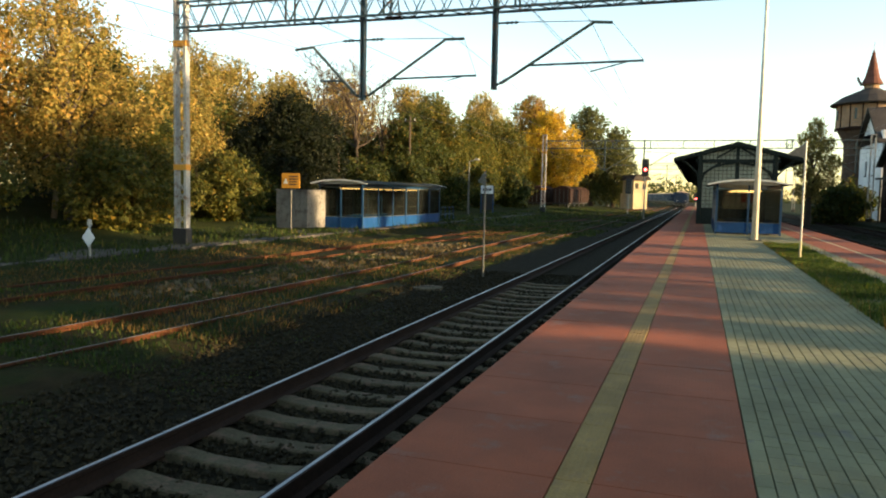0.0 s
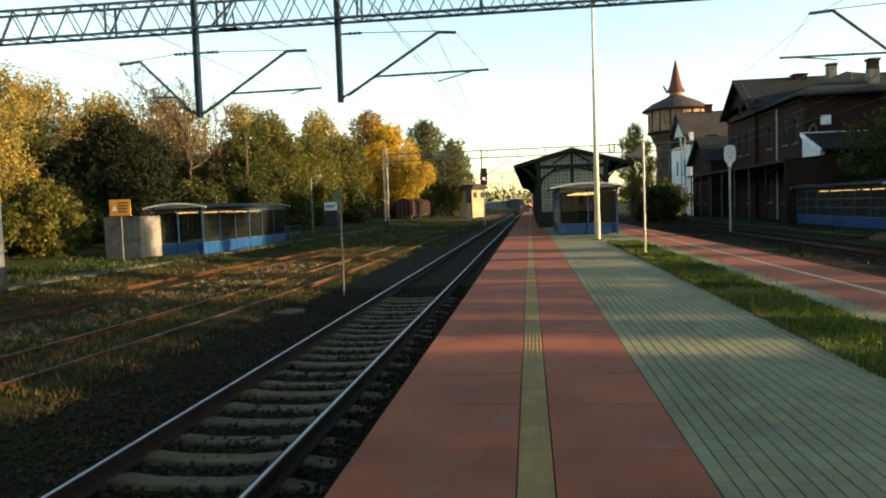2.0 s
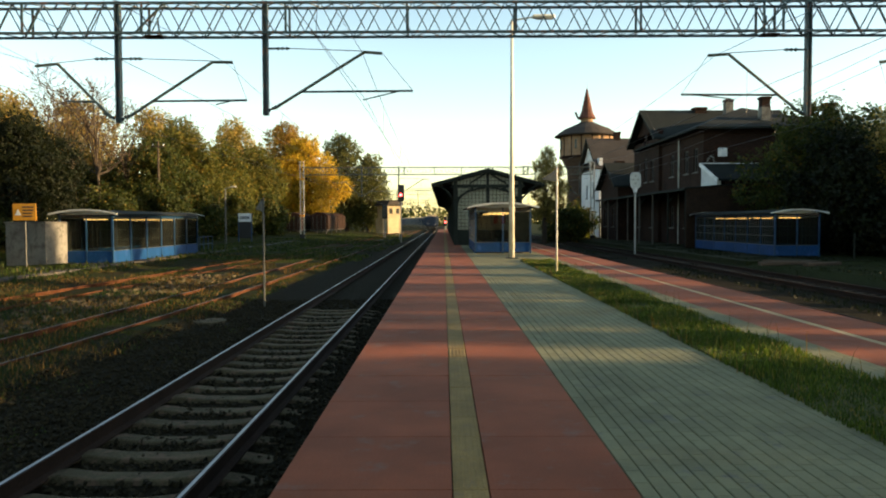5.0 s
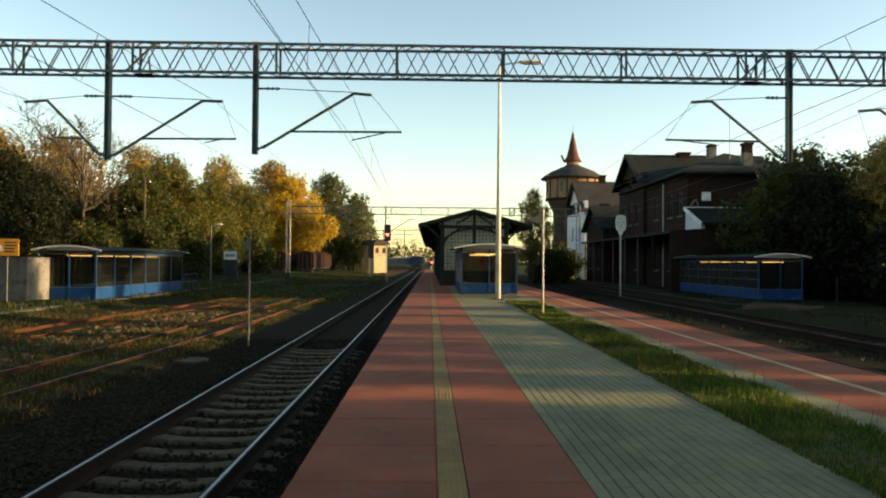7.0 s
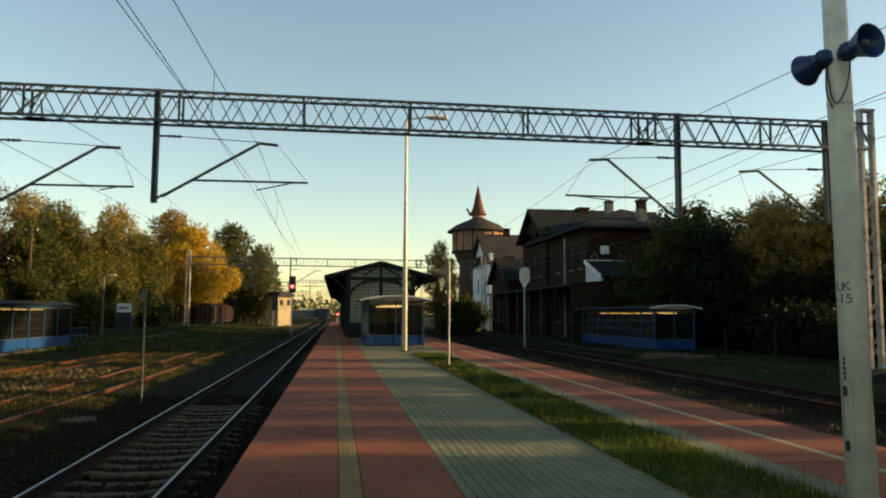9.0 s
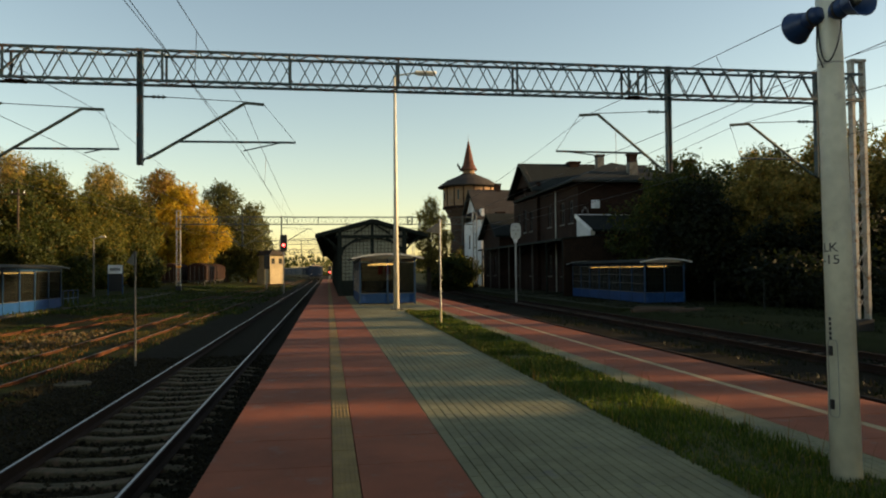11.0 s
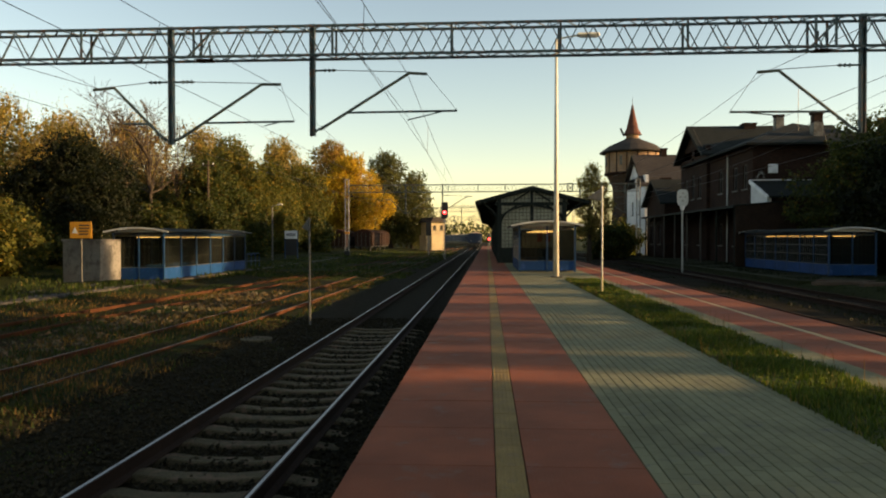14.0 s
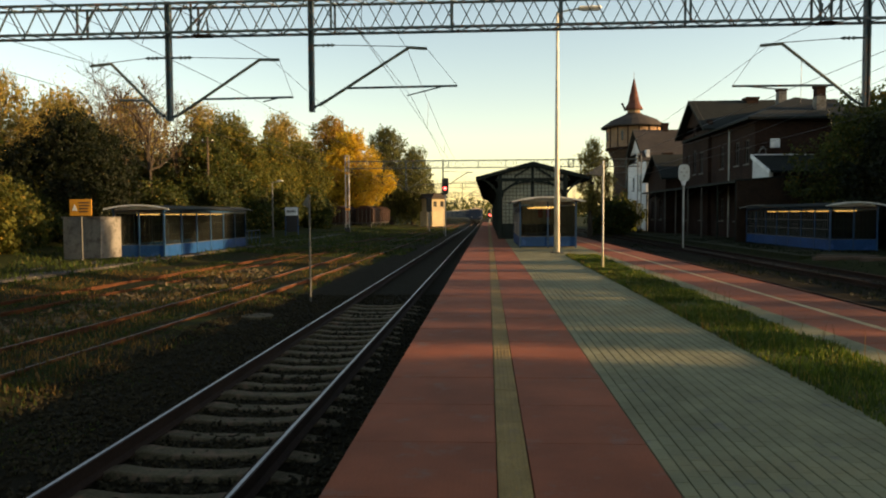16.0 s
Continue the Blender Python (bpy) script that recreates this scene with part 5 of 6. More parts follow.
def leaf_cloud(rng, lobes, count, size, per=11, loose=0.0):
    """Leafy sprays over and inside a set of lobes (centre, radii): each spray is a short run of bent leaves along a twig."""
    n = max(1, count // per)
    w = np.array([r[0] * r[1] + r[2] * r[1] for _, r in lobes])
    pick = rng.choice(len(lobes), n, p=w / w.sum())
    c = np.array([q for q, _ in lobes])[pick]
    r = np.array([q for _, q in lobes])[pick]
    d = rng.normal(size=(n, 3))
    d /= np.linalg.norm(d, axis=1)[:, None]
    k = rng.uniform(0.3, 1.0, n) ** 0.5 * (1 + 0.16 * np.sin(d[:, 0] * 6 + pick) * np.cos(d[:, 2] * 5 + pick * 2))
    start = c + d * r * k[:, None]
    axis = d * 0.8 + rng.normal(0, 0.4, (n, 3)) + (0, 0, 0.35 + loose)
    axis /= np.linalg.norm(axis, axis=1)[:, None]
    long = size * per * rng.uniform(0.25, 0.6, n) * (1 + loose * rng.exponential(0.9, n) * np.clip(d[:, 2] + 0.3, 0, 1))
    m = n * per
    s_ = np.tile((np.arange(per) + 0.5) / per, n)
    pos = np.repeat(start, per, 0) + np.repeat(axis * long[:, None], per, 0) * s_[:, None]
    pos += rng.normal(0, 1, (m, 3)) * (size * 1.15 * (1.15 - 0.6 * s_))[:, None]
    nrm = rng.normal(size=(m, 3)) * 0.9 + np.repeat(d, per, 0) * 0.8 + (0, 0, 0.5)
    nrm /= np.linalg.norm(nrm, axis=1)[:, None]
    a = np.cross(nrm, rng.normal(size=(m, 3)))
    a /= np.linalg.norm(a, axis=1)[:, None]
    b = np.cross(nrm, a)
    q = size * (rng.uniform(0.55, 1.3, m) * np.repeat(np.clip(size * per * 0.6 / long, 0.5, 1), per))[:, None]
    v = np.stack([pos - a * q - b * q * 0.5, pos + a * q - b * q * 0.3, pos + b * q * 0.85 + nrm * q * 0.2], 1).reshape(-1, 3)
    return v, np.arange(m * 3).reshape(-1, 3)


def build_tree(name, at, h, spread, leaves, label, seed, count=5000, size=0.2, low=0.25, lobes=9, narrow=1.0, bare=0.0, trunk=None, loose=0.0, fork=0):
    rng = np.random.default_rng(seed)
    tr = thing(name, at, label, "bush" if name == "bush" else "tree", "bushes" if name == "bush" else "trees")
    tr.rotation_euler[2] = 0
    r0 = trunk or 0.022 * h + 0.05
    bm = B()
    lean = rng.normal(0, 0.03 * h, 2)
    pts = [Vector((lean[0] * k * k, lean[1] * k * k, h * 0.8 * k)) for k in (0, 0.25, 0.5, 0.75, 1.0)]
    for i, (a, b) in enumerate(zip(pts, pts[1:])):
        rod(bm, a, b, r0 * (1 - i * 0.22), r0 * (1 - (i + 1) * 0.22), 8)
    cl = []
    for i in range(lobes):
        k = low + (1 - low) * (i + 0.5) / lobes
        ang = i * 2.4 + rng.uniform(-0.5, 0.5)
        env = math.sin(math.pi * min(1, max(0.08, (k - low) / (1 - low) * 0.86 + 0.12))) ** narrow
        rad = spread * env * rng.uniform(0.35, 0.72)
        c = np.array([rad * math.cos(ang) + lean[0] * k, rad * math.sin(ang) + lean[1] * k, h * (low + (1 - low) * k * 0.88)])
        rr = spread * rng.uniform(0.32, 0.5) * (0.55 + 0.45 * env)
        c[2] = min(c[2], h - rr * 0.8)
        cl.append((c, np.array([rr, rr, rr * rng.uniform(0.7, 1.0)])))
        base = pts[1].lerp(pts[4], max(0.0, min(1.0, (c[2] / h - 0.3))))
        mid = base.lerp(Vector(c), 0.5) + Vector((0, 0, 0.06 * h))
        rod(bm, base, mid, r0 * 0.38, r0 * 0.24, 6)
        rod(bm, mid, Vector(c), r0 * 0.24, r0 * 0.08, 6)
        for j in range(3 if bare < 0.5 else 9):
            d = Vector(rng.normal(size=3)).normalized() * rr * (1.0 if bare < 0.5 else 1.25)
            d.z = abs(d.z) * (0.7 if bare < 0.5 else 1.1)
            rod(bm, mid.lerp(Vector(c), rng.uniform(0.2, 1)), Vector(c) + d, r0 * (0.09 if bare < 0.5 else 0.17), r0 * (0.025 if bare < 0.5 else 0.06), 5)
    # thin shoots that stand out of the crown
    for j in range(int(34 * loose)):
        c, rr = cl[rng.integers(len(cl) // 3, len(cl))]
        p = Vector(c) + Vector((rng.normal(0, 0.5) * rr[0], rng.normal(0, 0.5) * rr[1], rr[2] * 0.3))
        q = p + Vector((rng.normal(0, 0.22), rng.normal(0, 0.22), 1.0)) * rr[2] * rng.uniform(0.7, 1.5)
        rod(bm, p, q, 0.022, 0.008, 3, False)
    # a crooked fork of bare limbs
    for j in range(fork):
        p = pts[2 + j % 2].copy()
        ang, g = rng.uniform(0, 6.28), r0 * 0.5
        for k in range(6):
            q = p + Vector((math.cos(ang) * 0.75, math.sin(ang) * 0.75, rng.uniform(0.25, 1.0))) * h * 0.085
            rod(bm, p, q, g, g * 0.75, 5)
            for e in range(3):
                t_ = q + Vector((rng.normal(0, 1), rng.normal(0, 1), rng.uniform(0.1, 1.3))) * h * 0.055
                rod(bm, q, t_, g * 0.45, 0.015, 4)
                for e2 in range(3):
                    rod(bm, q.lerp(t_, 0.6), t_ + Vector(rng.normal(0, 0.45, 3)) + Vector((0, 0, 0.3)), 0.016, 0.008, 3, False)
            p, g = q, g * 0.75
            ang += rng.normal(0, 0.8)
    part("trunk", bm, M_BARK, tr)
    if count:
        v, f = leaf_cloud(rng, cl, count, size, 11, loose)
        raw("crown", v.tolist(), f.tolist(), leaves, tr)
    return tr


def tree(name, x, y, h, spread, leaves, label, **kw):
    tree.seed += 1
    return build_tree(name, (x, y, bank_z(x, y)), h, spread, leaves, label, tree.seed, **kw)


tree.seed = 10
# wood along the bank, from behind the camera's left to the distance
tree("tree", -25.5, 43.5, 8.0, 4.6, L_SHADED, "broad green tree, its dense domed crown darkened for shade", count=90000, size=0.078, low=0.06, lobes=30)
YELLOWING, TINTED = "tall thinning tree turning yellow on the bank", "green tree with yellow tints"
for x, y, h, s, lv, lab, lo in (
    (-30, 14, 13, 4.5, L_OLIVE, YELLOWING, 1.0), (-27, 20, 11, 4.0, L_RUSTY, "rust-tinted autumn tree on the bank", 0.8),
    (-33, 25, 15, 5.0, L_OLIVE, YELLOWING, 1.0), (-28.5, 31, 9, 3.6, L_GREEN, TINTED, 0.3),
    (-36, 37, 10.5, 4.6, L_OLIVE, YELLOWING, 1.0), (-37, 48, 12, 4.6, L_OLIVE, YELLOWING, 1.0),
    (-35, 60, 11.5, 4.2, L_OLIVE, YELLOWING, 1.0), (-26.5, 68, 9.3, 4.2, L_GREEN, TINTED, 0.5),
    (-36, 72, 13, 5.5, L_OLIVE, YELLOWING, 1.0), (-27.5, 78, 11.5, 4.6, L_MOSS, TINTED, 0.6),
    (-32, 92, 14, 5.5, L_MOSS, TINTED, 0.6), (-27, 104, 12.5, 5.0, L_MOSS, "yellowing tree by the wagons", 0.6),
    (-40, 20, 17, 5.5, L_OLIVE, YELLOWING, 1.0), (-42, 60, 13, 5.5, L_OLIVE, YELLOWING, 1.0),
    (-40, 105, 17, 6, L_OLIVE, YELLOWING, 0.8), (-36, 5, 14, 5, L_OLIVE, YELLOWING, 1.0),
    (-26, 26, 11.5, 4.0, L_OLIVE, YELLOWING, 0.9), (-30, 37, 8.6, 3.8, L_OLIVE, YELLOWING, 0.8),
    (-24.5, 14.5, 8, 3.4, L_GREEN, TINTED, 0.3), (-31, 51, 9.5, 4.0, L_OLIVE, YELLOWING, 1.0), (-27, 90, 11.5, 4.6, L_MOSS, TINTED, 0.5),
    (-34, 120, 18, 6, L_OLIVE, YELLOWING, 0.7)):
    tree("tree", x, y, h, s, lv, lab, count=int(38000 - 14000 * lo), size=0.072 + y * 0.0009, low=0.06, lobes=18, loose=lo)
tree("tree", -24.2, 131, 17.6, 7.0, L_GOLD, "large golden autumn tree lit by the sun", count=46000, size=0.16, low=0.08, lobes=22)
tree("tree", -28.6, 136, 20.6, 7.4, L_RUSTY, "orange-brown autumn tree beside the golden one", count=42000, size=0.17, low=0.1, lobes=20)
tree("tree", -19.2, 146, 21.0, 5.4, L_POPLAR, "tall uneven green tree", count=40000, size=0.16, low=0.03, lobes=26, narrow=0.7, loose=0.3)
tree("tree", -15.2, 148, 16.4, 5.2, L_POPLAR, "tall uneven green tree", count=28000, size=0.16, low=0.03, lobes=22, narrow=0.7, loose=0.3)
for x, y, h in ((-26.5, 56, 12.4), (-24.5, 66, 13.0), (-27, 62, 13.2)):
    tree("tree", x - 4, y, h, 3.4, L_STRAW, "nearly bare tree with thin grey branches", count=1300, size=0.07, low=0.3, lobes=12, bare=1.0, trunk=0.11)
tree("tree", -24.3, 52, 12.6, 2.6, L_STRAW, "nearly bare crooked tree with a forked trunk", count=900, size=0.07, low=0.35, lobes=7, bare=1.0, trunk=0.15, fork=6)
for x, y, h, s in ((-22, 10, 3.2, 2.2), (-21, 15, 2.6, 2.0), (-23.5, 18, 4.0, 2.6), (-22, 24, 3.4, 2.4), (-24, 29, 4.2, 2.6), (-23.5, 34, 3.6, 2.4), (-26, 39, 3.5, 2.2),
                   (-24, 52, 4.0, 2.6), (-23, 60, 4.5, 2.8), (-23, 70, 4.5, 2.8), (-24, 84, 5.0, 3.0), (-23, 96, 5.0, 3.0), (-27, 112, 5, 3)):
    # Leaf colour carries the light: brighter near bushes, darker far ones in shade.
    tree("bush", x, y, h, s, L_MOSS if y < 38 else L_GREEN, "thick green bush at the foot of the bank", count=11000, size=0.075 + y * 0.0009, low=0.0, lobes=8, trunk=0.05, loose=0.3)
for i in range(12):
    tree("bush", -33.5 - (i % 3) * 2.2, 22 + i * 8.0, 5.6 + (i * 5 % 4) * 0.5, 4.4, L_GREEN, "tall dense thicket on the bank", count=10000, size=0.13 + i * 0.006, low=0.0, lobes=12, trunk=0.06)
# right side: orchard-like trees before and beside the station house
# The three full trees behind the yard are extra, placed to shade the sidings.
for x, y, h, s, lv, lab in (
    (25.0, 49.0, 10.2, 4.8, L_GREEN, "dark green tree before the station house"), (38, 40.5, 13, 3.8, L_OLIVE, "full green tree behind the yard"), (36, 47.5, 12.5, 4.6, L_MOSS, "full green tree behind the yard"), (41, 53, 14, 5, L_MOSS, "full green tree behind the yard"), (24.0, 44.5, 8.0, 3.3, L_SHADED, "green tree darkened for shade near the shaded shelter"),
    (28.8, 45, 9.8, 4.2, L_OLIVE, "tree with olive leaves behind the yard"), (33, 44, 11.0, 4.6, L_OLIVE, "tree with olive leaves behind the yard"),
    (37.5, 42.5, 12, 4.8, L_OLIVE, "tall tree with thinning olive leaves"), (30.5, 53, 10.5, 4.5, L_GREEN, "green tree behind the others"), (36, 55, 12.5, 4.5, L_GREEN, "green tree behind the others"),
    (42, 46, 12.5, 5, L_RUSTY, "rust-tinted tree behind the fence"), (46, 42, 12.5, 5, L_OLIVE, "tall tree with thinning olive leaves")):
    tree("tree", x, y, h, s, lv, lab, count=24000, size=0.13, low=0.03, lobes=20, loose=0.4)
tree("tree", 10.4, 76, 10.6, 2.2, L_OLIVE, "slender birch with hanging yellow-green leaves", count=17000, size=0.085, low=0.12, lobes=12, narrow=1.1, loose=0.5)
tree("bush", 13.5, 82, 3.4, 2.8, L_GREEN, "rounded dark hedge beside the platform hall", count=5250, size=0.2, low=0.0, lobes=9, trunk=0.05)
tree("bush", 15.6, 88, 3.8, 3.0, L_GREEN, "rounded dark hedge beside the platform hall", count=5250, size=0.2, low=0.0, lobes=9, trunk=0.05)
# far wood that closes the view
vs, fs = [], []
rng = np.random.default_rng(5)
lob = [((-160 + 20 * i + rng.uniform(-8, 8), 450 + rng.uniform(-30, 60), 2 + rng.uniform(0, 3)), (16, 12, 5 + rng.uniform(0, 4))) for i in range(26)]
v, f = leaf_cloud(rng, [(np.array(a), np.array(b)) for a, b in lob], 33000, 0.8)
tagged(raw("far_wood", v.tolist(), f.tolist(), L_GREEN), "distant wood closing the view along the line", "trees", kind="stuff")
# unseen trees added along the fence, beside and behind the camera, to cast shade
for x, y, h, s, lv, lab in (
    (30, 0.6, 13.5, 3.9, L_OLIVE, "unseen olive-leaved tree added by the fence for shade"), (28, -2.5, 12.5, 3.4, L_GREEN, "unseen green tree added by the fence for shade"), (30, -8, 13.5, 4.4, L_GREEN, "unseen green tree added by the fence for shade"),
    (31, -16, 13.5, 4.6, L_OLIVE, "unseen olive-leaved tree added by the fence for shade"), (33, -27, 11, 5, L_OLIVE, "unseen olive-leaved tree added by the fence for shade")):
    tree("tree", x, y, h, s, lv, lab, count=12000, size=0.15, low=0.05, lobes=16)

# Slim crowns and gaps are set to lay shade bands over the platform.
for x, y, s, h in ((33, 6.4, 0.55, 12), (33, 8.35, 0.8, 12.5), (33, 10.35, 0.6, 12), (33.5, 13.3, 1.6, 13.5), (33, 21.0, 1.0, 12.5), (33, 29.2, 1.1, 13), (35, 17.4, 0.5, 11)):
    tree("tree", x, y, h, s, L_GREEN, "unseen slim tree added to cast bands of shade", count=int(7000 + 5000 * s), size=0.075, low=0.08, lobes=30, narrow=0.35, trunk=0.12)
# High crowns, out of view, only serve to shade the sidings and bank.
for i, y in enumerate((11, 15.5, 20.5, 32.5)):
    tree("tree", 37 + (i % 2) * 2.5, y, 15.4, 3.7, L_GREEN, "unseen tall high-crowned tree added to shade the left side", count=14000, size=0.11, low=0.5, lobes=20, trunk=0.17)
for y in (4.3, 6.6, 9.0, 11.3, 13.4):
    tree("tree", 37 + (y > 8) * 0.8, y, 15, 2.7, L_GREEN, "unseen tall high-crowned tree added to shade the left side", count=12000, size=0.105, low=0.33, lobes=22, trunk=0.17)
tree("tree", 31, 3.7, 12.5, 2.2, L_GREEN, "unseen upright tree added to shade the near platform", count=14000, size=0.1, low=0.05, lobes=26, narrow=0.35)
# Near-black bushes added to fill the shaded gap under the trees.
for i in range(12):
    tree("bush", 24 + (i % 3) * 1.3, 14 + i * 2.1, 1.9, 2.0, L_SHADED, "low bush behind the fence, leaves darkened for shade", count=3900, size=0.1, low=0.0, lobes=8, trunk=0.04)
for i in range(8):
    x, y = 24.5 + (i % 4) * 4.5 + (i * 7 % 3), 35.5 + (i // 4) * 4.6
    tree("bush", x, y, 2.6 + (i * 5 % 4) * 0.35, 2.6, L_SHADED, "dense bush under the trees, leaves darkened for shade", count=4800, size=0.14, low=0.0, lobes=8, trunk=0.05)
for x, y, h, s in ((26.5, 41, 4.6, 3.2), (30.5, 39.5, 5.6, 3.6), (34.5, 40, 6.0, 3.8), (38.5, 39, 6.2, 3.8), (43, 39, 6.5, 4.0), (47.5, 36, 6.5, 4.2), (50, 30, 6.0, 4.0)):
    tree("bush", x, y, h, s, L_SHADED, "tall dense thicket under the trees, leaves darkened for shade", count=12000, size=0.13, low=0.0, lobes=16, trunk=0.06)
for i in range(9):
    tree("bush", 52 + (i % 2) * 3, 22 + i * 6.5, 4.0, 4.2, L_SHADED, "dense bush behind the yard, leaves darkened for shade", count=5400, size=0.2, low=0.0, lobes=9, trunk=0.06)

# ---- old fence posts behind the right-hand track ----
fence = thing("post_fence", (0, 0, 0), "sparse row of thin dark weathered fence posts", "fence", kind="structure")
for i in range(7):
    part("fence_post", box(B(), 20.96, 21.04, 10.0 + i * 4.6 - 0.04, 10.0 + i * 4.6 + 0.04, -0.75, 0.85, 0.012), M_TIMBER, fence)

# planks of debris near the shaded shelter, built as short dark timbers
rng = np.random.default_rng(21)
for i, (x, y) in enumerate(((15.6, 33.6), (16.4, 34.8), (17.0, 33.0))):
    w, d = 0.13, rng.uniform(1.0, 1.3)
    z = float(ground_z(np.array(x), np.array(y)))
    slab = thing("old_sleeper", (x, y, z - 0.02), "dark plank of debris lying in the weeds", "sleeper", "loose sleepers by the siding")
    part("timber", box(B(), -d, d, -w, w, 0, 0.17, 0.02), M_WOOD_SLEEPER, slab)
    slab.rotation_euler[2] = rng.uniform(-0.5, 0.5)

# ---- loose ground cover ----


def blades(name, rng, xy, z, h, w, material, label, category, lean=0.5):
    """Tapered bent blades, one island each."""
    n = len(xy)
    a = rng.uniform(0, 2 * math.pi, n)
    side = np.stack([np.cos(a), np.sin(a), 0 * a], 1) * w[:, None]
    out = np.stack([-np.sin(a), np.cos(a), 0 * a], 1) * (h * rng.uniform(0.0, lean, n))[:, None]
    base = np.concatenate([xy, z[:, None]], 1)
    up = np.array([0, 0, 1.0]) * h[:, None]
    v = np.stack([base - side, base + side, base + side * 0.7 + out * 0.35 + up * 0.55, base - side * 0.7 + out * 0.35 + up * 0.55, base + out + up], 1).reshape(-1, 3)
    k = np.arange(n)[:, None] * 5
    f = (k + np.array([[0, 1, 2, 3]])).tolist() + (k + np.array([[3, 2, 4]])).tolist()
    return tagged(raw(name, v.tolist(), f, material), label, category, kind="stuff")


rng = np.random.default_rng(3)
n = 34000
gx_, gy_ = rng.uniform(GRASS0 - 0.03, GRASS1 + 0.05, n), 3.5 + (27.6 - 3.5) * rng.uniform(0, 1, n) ** 1.4
tuft = np.array([noise.noise((a * 1.5, b * 1.1, 0.3)) for a, b in zip(gx_, gy_)])
blades("grass_strip", rng, np.stack([gx_, gy_], 1), 0 * gx_ - 0.01, (0.05 + 0.065 * np.clip(tuft + 0.4, 0, 1.5)) * rng.uniform(0.5, 1.3, n), 0.004 + 0.0005 * gy_,
       L_LAWN, "uneven green grass strip with dry tips", "grass", 0.9)
n = 260
e = np.stack([rng.choice([GRASS0 - 0.04, GRASS1 + 0.05], n) + rng.normal(0, 0.03, n), rng.uniform(4, 27, n)], 1)
blades("tall_grass_stalks", rng, e, np.zeros(n), rng.uniform(0.15, 0.34, n), np.full(n, 0.004), L_STRAW, "thin dry grass stalks along the strip", "grass", 0.8)


def scatter(name, x0, x1, y0, y1, n, h0, h1, w, material, label, thresh, freq=0.55, seed=0, lift=0.0):
    r = np.random.default_rng(seed)
    p_ = np.stack([r.uniform(x0, x1, n * 3), y0 + (y1 - y0) * r.uniform(0, 1, n * 3) ** 1.3], 1)
    q = np.array([noise.noise((a * freq, b * freq * 0.7, seed * 3.7)) for a, b in p_])
    p_ = p_[q > thresh][:n]
    z = ground_z(p_[:, 0], p_[:, 1]) - 0.02 + lift
    m = len(p_)
    blades(name, r, p_, z, r.uniform(h0, h1, m) * (0.6 + 0.4 * r.uniform(0, 1, m)), w * r.uniform(0.6, 1.4, m), material, label, "weeds", 0.9)


scatter("dry_weeds", -14.8, -5.6, 9, 48, 22000, 0.04, 0.2, 0.013, L_STRAW, "straw-coloured weeds between the sidings", -0.05, 0.5, 1)
scatter("green_weeds", -13.2, -5.4, 7, 50, 21000, 0.03, 0.15, 0.014, L_GRASS, "low green weeds between the sidings", 0.0, 0.45, 2)
scatter("bank_grass", -26, -14.2, 8, 60, 16000, 0.08, 0.32, 0.02, L_GRASS, "rough grass at the foot of the bank", -0.15, 0.3, 3)
# Yard weeds take the shade-darkened leaf colour, unlike those by the sidings.
scatter("yard_weeds", 6.4, 24, 7, 62, 19000, 0.05, 0.2, 0.016, L_SHADED, "weeds beside the far tracks, leaves darkened for shade", 0.0, 0.4, 4)

scatter("yard_grass", 15.1, 20.8, 36.2, 70, 7000, 0.06, 0.2, 0.018, L_SHADED, "grass on the yard, leaves darkened for shade", -0.1, 0.4, 5, 0.03)
scatter("far_weeds", -19, -4.8, 42, 120, 14000, 0.08, 0.3, 0.035, L_GRASS, "dark weeds between the far tracks", -0.2, 0.2, 6)
scatter("ballast_moss", -7.2, -4.3, 4.5, 16, 9000, 0.015, 0.06, 0.012, L_GRASS, "thin green weeds in the ballast", 0.02, 0.8, 7)

# stones of the ballast
rng = np.random.default_rng(8)
n = 17000
sx_ = rng.uniform(-5.9, -0.95, n)
sy_ = 2.2 + 19 * rng.uniform(0, 1, n) ** 1.5
keep = (np.abs(sx_ + 3.51) > 0.09) & (np.abs(sx_ + 2.003) > 0.09)
sx_, sy_ = sx_[keep], sy_[keep]
n = len(sx_)
r = rng.uniform(0.018, 0.042, n)
base = np.stack([sx_, sy_, ground_z(sx_, sy_) + r * 0.2 + rng.uniform(0, 0.02, n)], 1)
u = rng.normal(size=(n, 3))
u /= np.linalg.norm(u, axis=1)[:, None]
w_ = np.cross(u, rng.normal(size=(n, 3)))
w_ /= np.linalg.norm(w_, axis=1)[:, None]
q_ = np.cross(u, w_)
s = r[:, None] * rng.uniform(0.7, 1.3, (n, 6, 1)).transpose(1, 0, 2)
v = np.stack([base + u * s[0], base - u * s[1], base + w_ * s[2], base - w_ * s[3], base + q_ * s[4], base - q_ * s[5]], 1).reshape(-1, 3)
oct_ = np.array([[0, 2, 4], [2, 1, 4], [1, 3, 4], [3, 0, 4], [2, 0, 5], [1, 2, 5], [3, 1, 5], [0, 3, 5]])
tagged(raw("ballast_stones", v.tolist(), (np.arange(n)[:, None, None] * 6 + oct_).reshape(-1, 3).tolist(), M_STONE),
       "broken ballast stones between the rails, darkened for shade", "ballast", kind="stuff")
n = 800
r2 = np.random.default_rng(21)
sx_, sy_ = r2.uniform(-10.6, -8.2, n), r2.uniform(12, 30, n)
base = np.stack([sx_, sy_, ground_z(sx_, sy_) + 0.02], 1)
u = r2.normal(size=(n, 3)) * 0.045
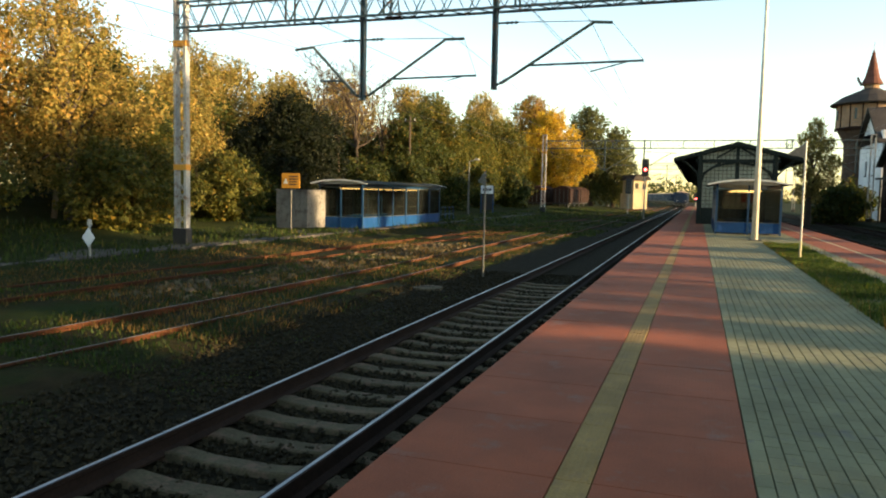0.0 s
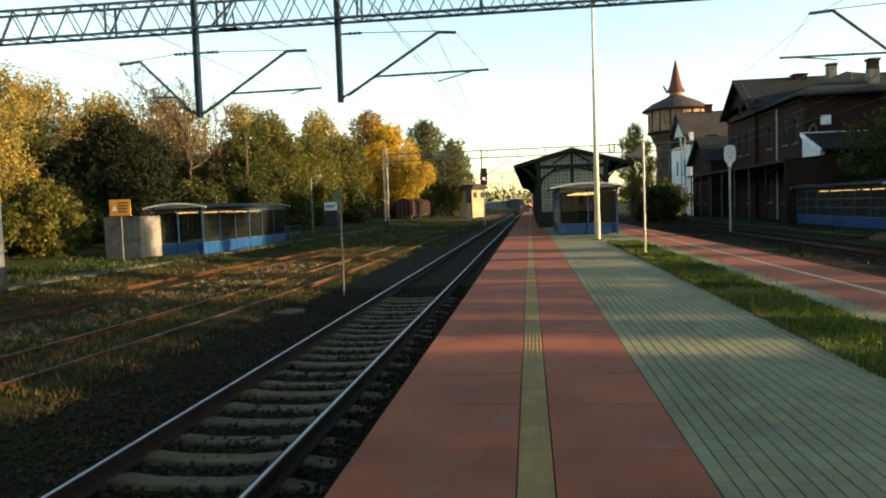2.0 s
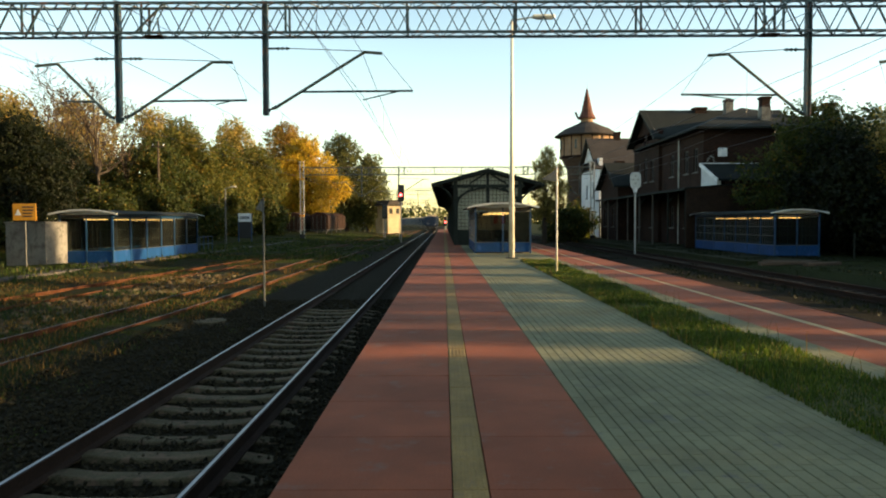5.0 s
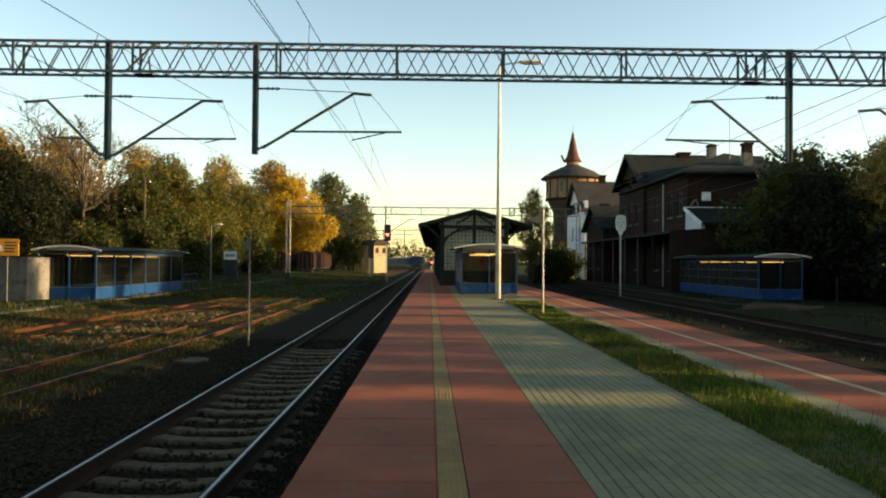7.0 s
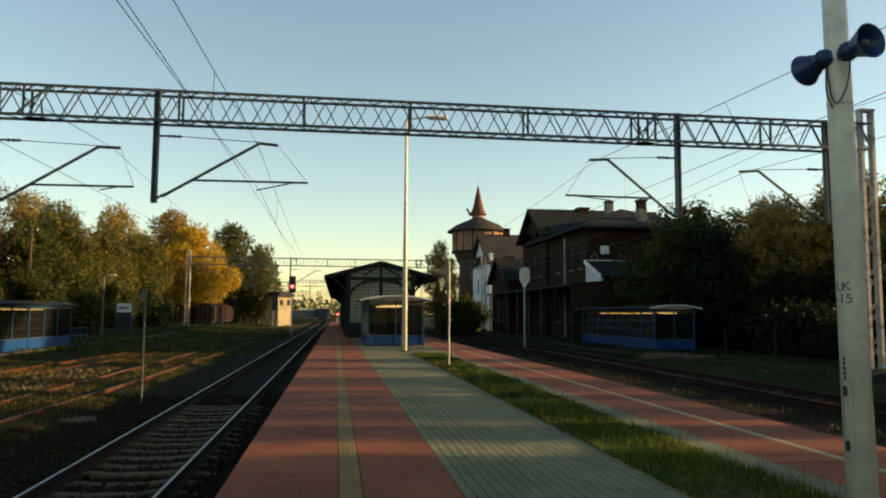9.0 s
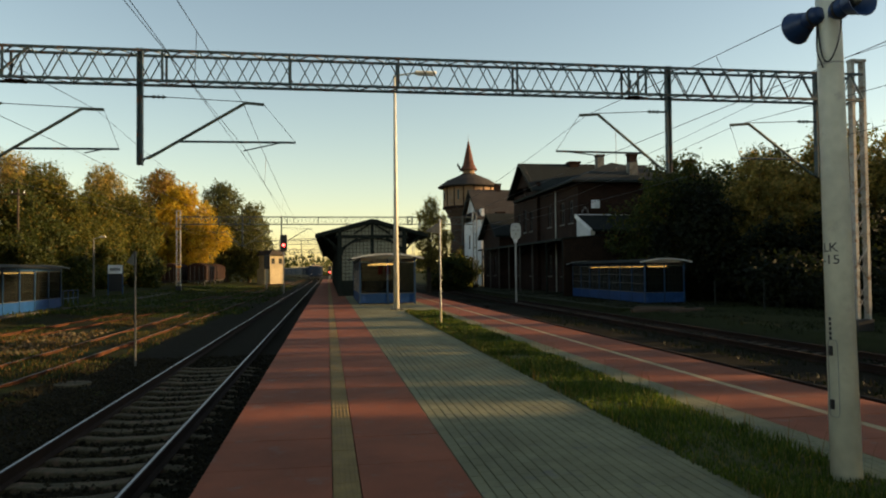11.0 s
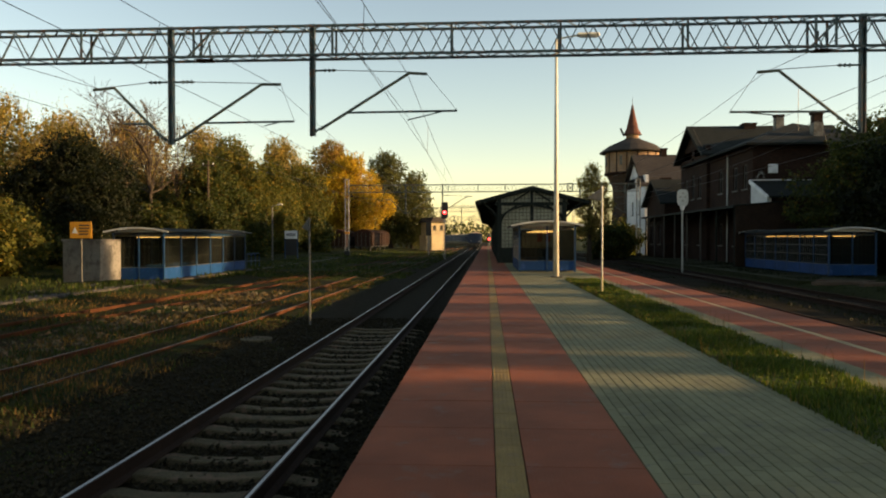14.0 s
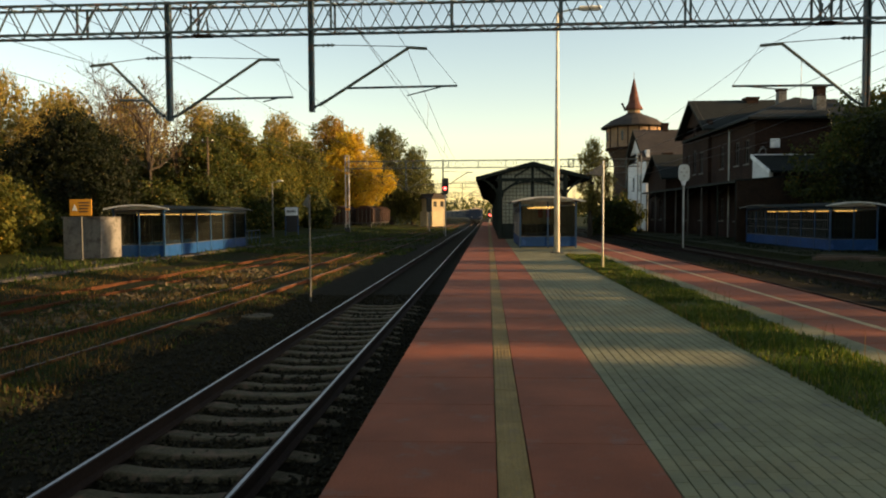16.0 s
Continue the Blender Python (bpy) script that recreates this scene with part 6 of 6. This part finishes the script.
w_ = r2.normal(size=(n, 3)) * 0.045
q_ = r2.normal(size=(n, 3)) * 0.03
v = np.stack([base + u, base - u, base + w_, base - w_, base + q_, base - q_], 1).reshape(-1, 3)
tagged(raw("pale_rubble", v.tolist(), (np.arange(n)[:, None, None] * 6 + oct_).reshape(-1, 3).tolist(), M_SLEEPER),
       "pale broken stones between the sidings", "rubble", kind="stuff")

# ---- slabs, tiles and pavers of the platform ----


def piece_mesh(name, lx, ly, h, c, material, ribs=0):
    """A flat piece with chamfered upper edges, its top at z = 0; ribs run along y."""
    bm = B()
    a, b = lx / 2, ly / 2
    r0 = [bm.verts.new(q) for q in ((-a, -b, -h), (a, -b, -h), (a, b, -h), (-a, b, -h))]
    r1 = [bm.verts.new(q) for q in ((-a, -b, -c), (a, -b, -c), (a, b, -c), (-a, b, -c))]
    r2_ = [bm.verts.new(q) for q in ((-a + c, -b + c, 0), (a - c, -b + c, 0), (a - c, b - c, 0), (-a + c, b - c, 0))]
    for p_, q in ((r0, r1), (r1, r2_)):
        for i in range(4):
            bm.faces.new((p_[i], p_[(i + 1) % 4], q[(i + 1) % 4], q[i]))
    bm.faces.new(r2_)
    for i in range(ribs):
        x = -a + lx * (i + 0.5) / ribs
        k = [bm.verts.new(q) for q in ((x - 0.009, -b + 0.02, 0), (x + 0.009, -b + 0.02, 0), (x + 0.005, -b + 0.025, 0.0025), (x - 0.005, -b + 0.025, 0.0025),
                                       (x - 0.009, b - 0.02, 0), (x + 0.009, b - 0.02, 0), (x + 0.005, b - 0.025, 0.0025), (x - 0.005, b - 0.025, 0.0025))]
        for f in ((0, 1, 2, 3), (1, 5, 6, 2), (3, 2, 6, 7), (0, 3, 7, 4)):
            bm.faces.new([k[j] for j in f])
    me = bpy.data.meshes.new(name)
    bm.to_mesh(me)
    bm.free()
    me.materials.append(material)
    return me


def lay(name, me, places, parts):
    """The first places become pieces of their own, the rest one joined part."""
    rg = random.Random(name + str(len(places)))
    for x, y in places[:parts]:
        ob = new(name, me)
        ob.parent = platform
        ob.matrix_basis = pose(x, y, rg.uniform(-0.0018, 0.0012), rg.uniform(-0.12, 0.12), rg.uniform(-0.2, 0.2), rg.uniform(-0.08, 0.08))
    rest = np.array(places[parts:])
    if len(rest):
        v0 = np.array([q.co for q in me.vertices])
        f0 = [tuple(q.vertices) for q in me.polygons]
        off = np.concatenate([rest, np.random.default_rng(len(rest)).uniform(-0.0018, 0.0012, (len(rest), 1))], 1)
        v_ = (v0[None] + off[:, None]).reshape(-1, 3)
        f_ = [tuple(j + i * len(v0) for j in q) for i in range(len(rest)) for q in f0]
        tagged(raw("further_" + name + "s", v_.tolist(), f_, me.materials[0], platform), "further pieces along the platform", kind="stuff")


ROWS = [3.0 + i for i in range(60)] + [float(i) for i in range(63, 140)] + [2.0 - i for i in range(11)]
lay("red_slab", piece_mesh("red_slab", 0.984, 0.994, 0.08, 0.004, M_RED), [(-0.476, y + 0.5) for y in ROWS], 60)
lay("red_slab", piece_mesh("red_slab", 0.806, 0.994, 0.08, 0.004, M_RED), [(0.626, y + 0.5) for y in ROWS], 60)
lay("red_slab", piece_mesh("red_slab", 0.77, 0.992, 0.08, 0.004, M_RED), [(4.779, y + 0.5) for y in ROWS], 50)
lay("red_slab", piece_mesh("red_slab", 0.862, 0.992, 0.08, 0.004, M_RED), [(5.72, y + 0.5) for y in ROWS], 50)
half = [y + k for y in ROWS for k in (0.25, 0.75)]
lay("tactile_tile", piece_mesh("tactile_tile", 0.193, 0.497, 0.078, 0.002, M_STRIP, 5), [(0.119, y) for y in half], 120)
lay("line_tile", piece_mesh("line_tile", 0.116, 0.494, 0.078, 0.003, M_LINE, 3), [(5.224, y) for y in half], 90)
pv = piece_mesh("paver", 0.0905, 0.1965, 0.07, 0.004, M_PAVER)
near, rest = [], []
for i in range(19):
    x = 1.035 + 0.048 + i * 0.0975
    for j in range(345):
        y = -9 + 0.1 * (i % 2) + j * 0.2
        (near if 3.6 < y < 6.7 else rest).append((x, y))
for i in range(5):
    x = 3.93 + 0.046 + i * 0.0925
    for j in range(345):
        rest.append((x, -9 + 0.1 * (i % 2) + j * 0.2))
for i in range(11):
    x = 2.935 + i * 0.1
    for j in range(163):
        rest.append((x, 27.5 + 0.1 * (i % 2) + j * 0.2))
near.sort(key=lambda q: q[1])
lay("paver", pv, near + rest, len(near))
part("hall_floor", box(B(), 0.99, 4.6, 60.2, 139.9, -0.07, -0.005), M_CONC, platform, "worn concrete floor under the hall")
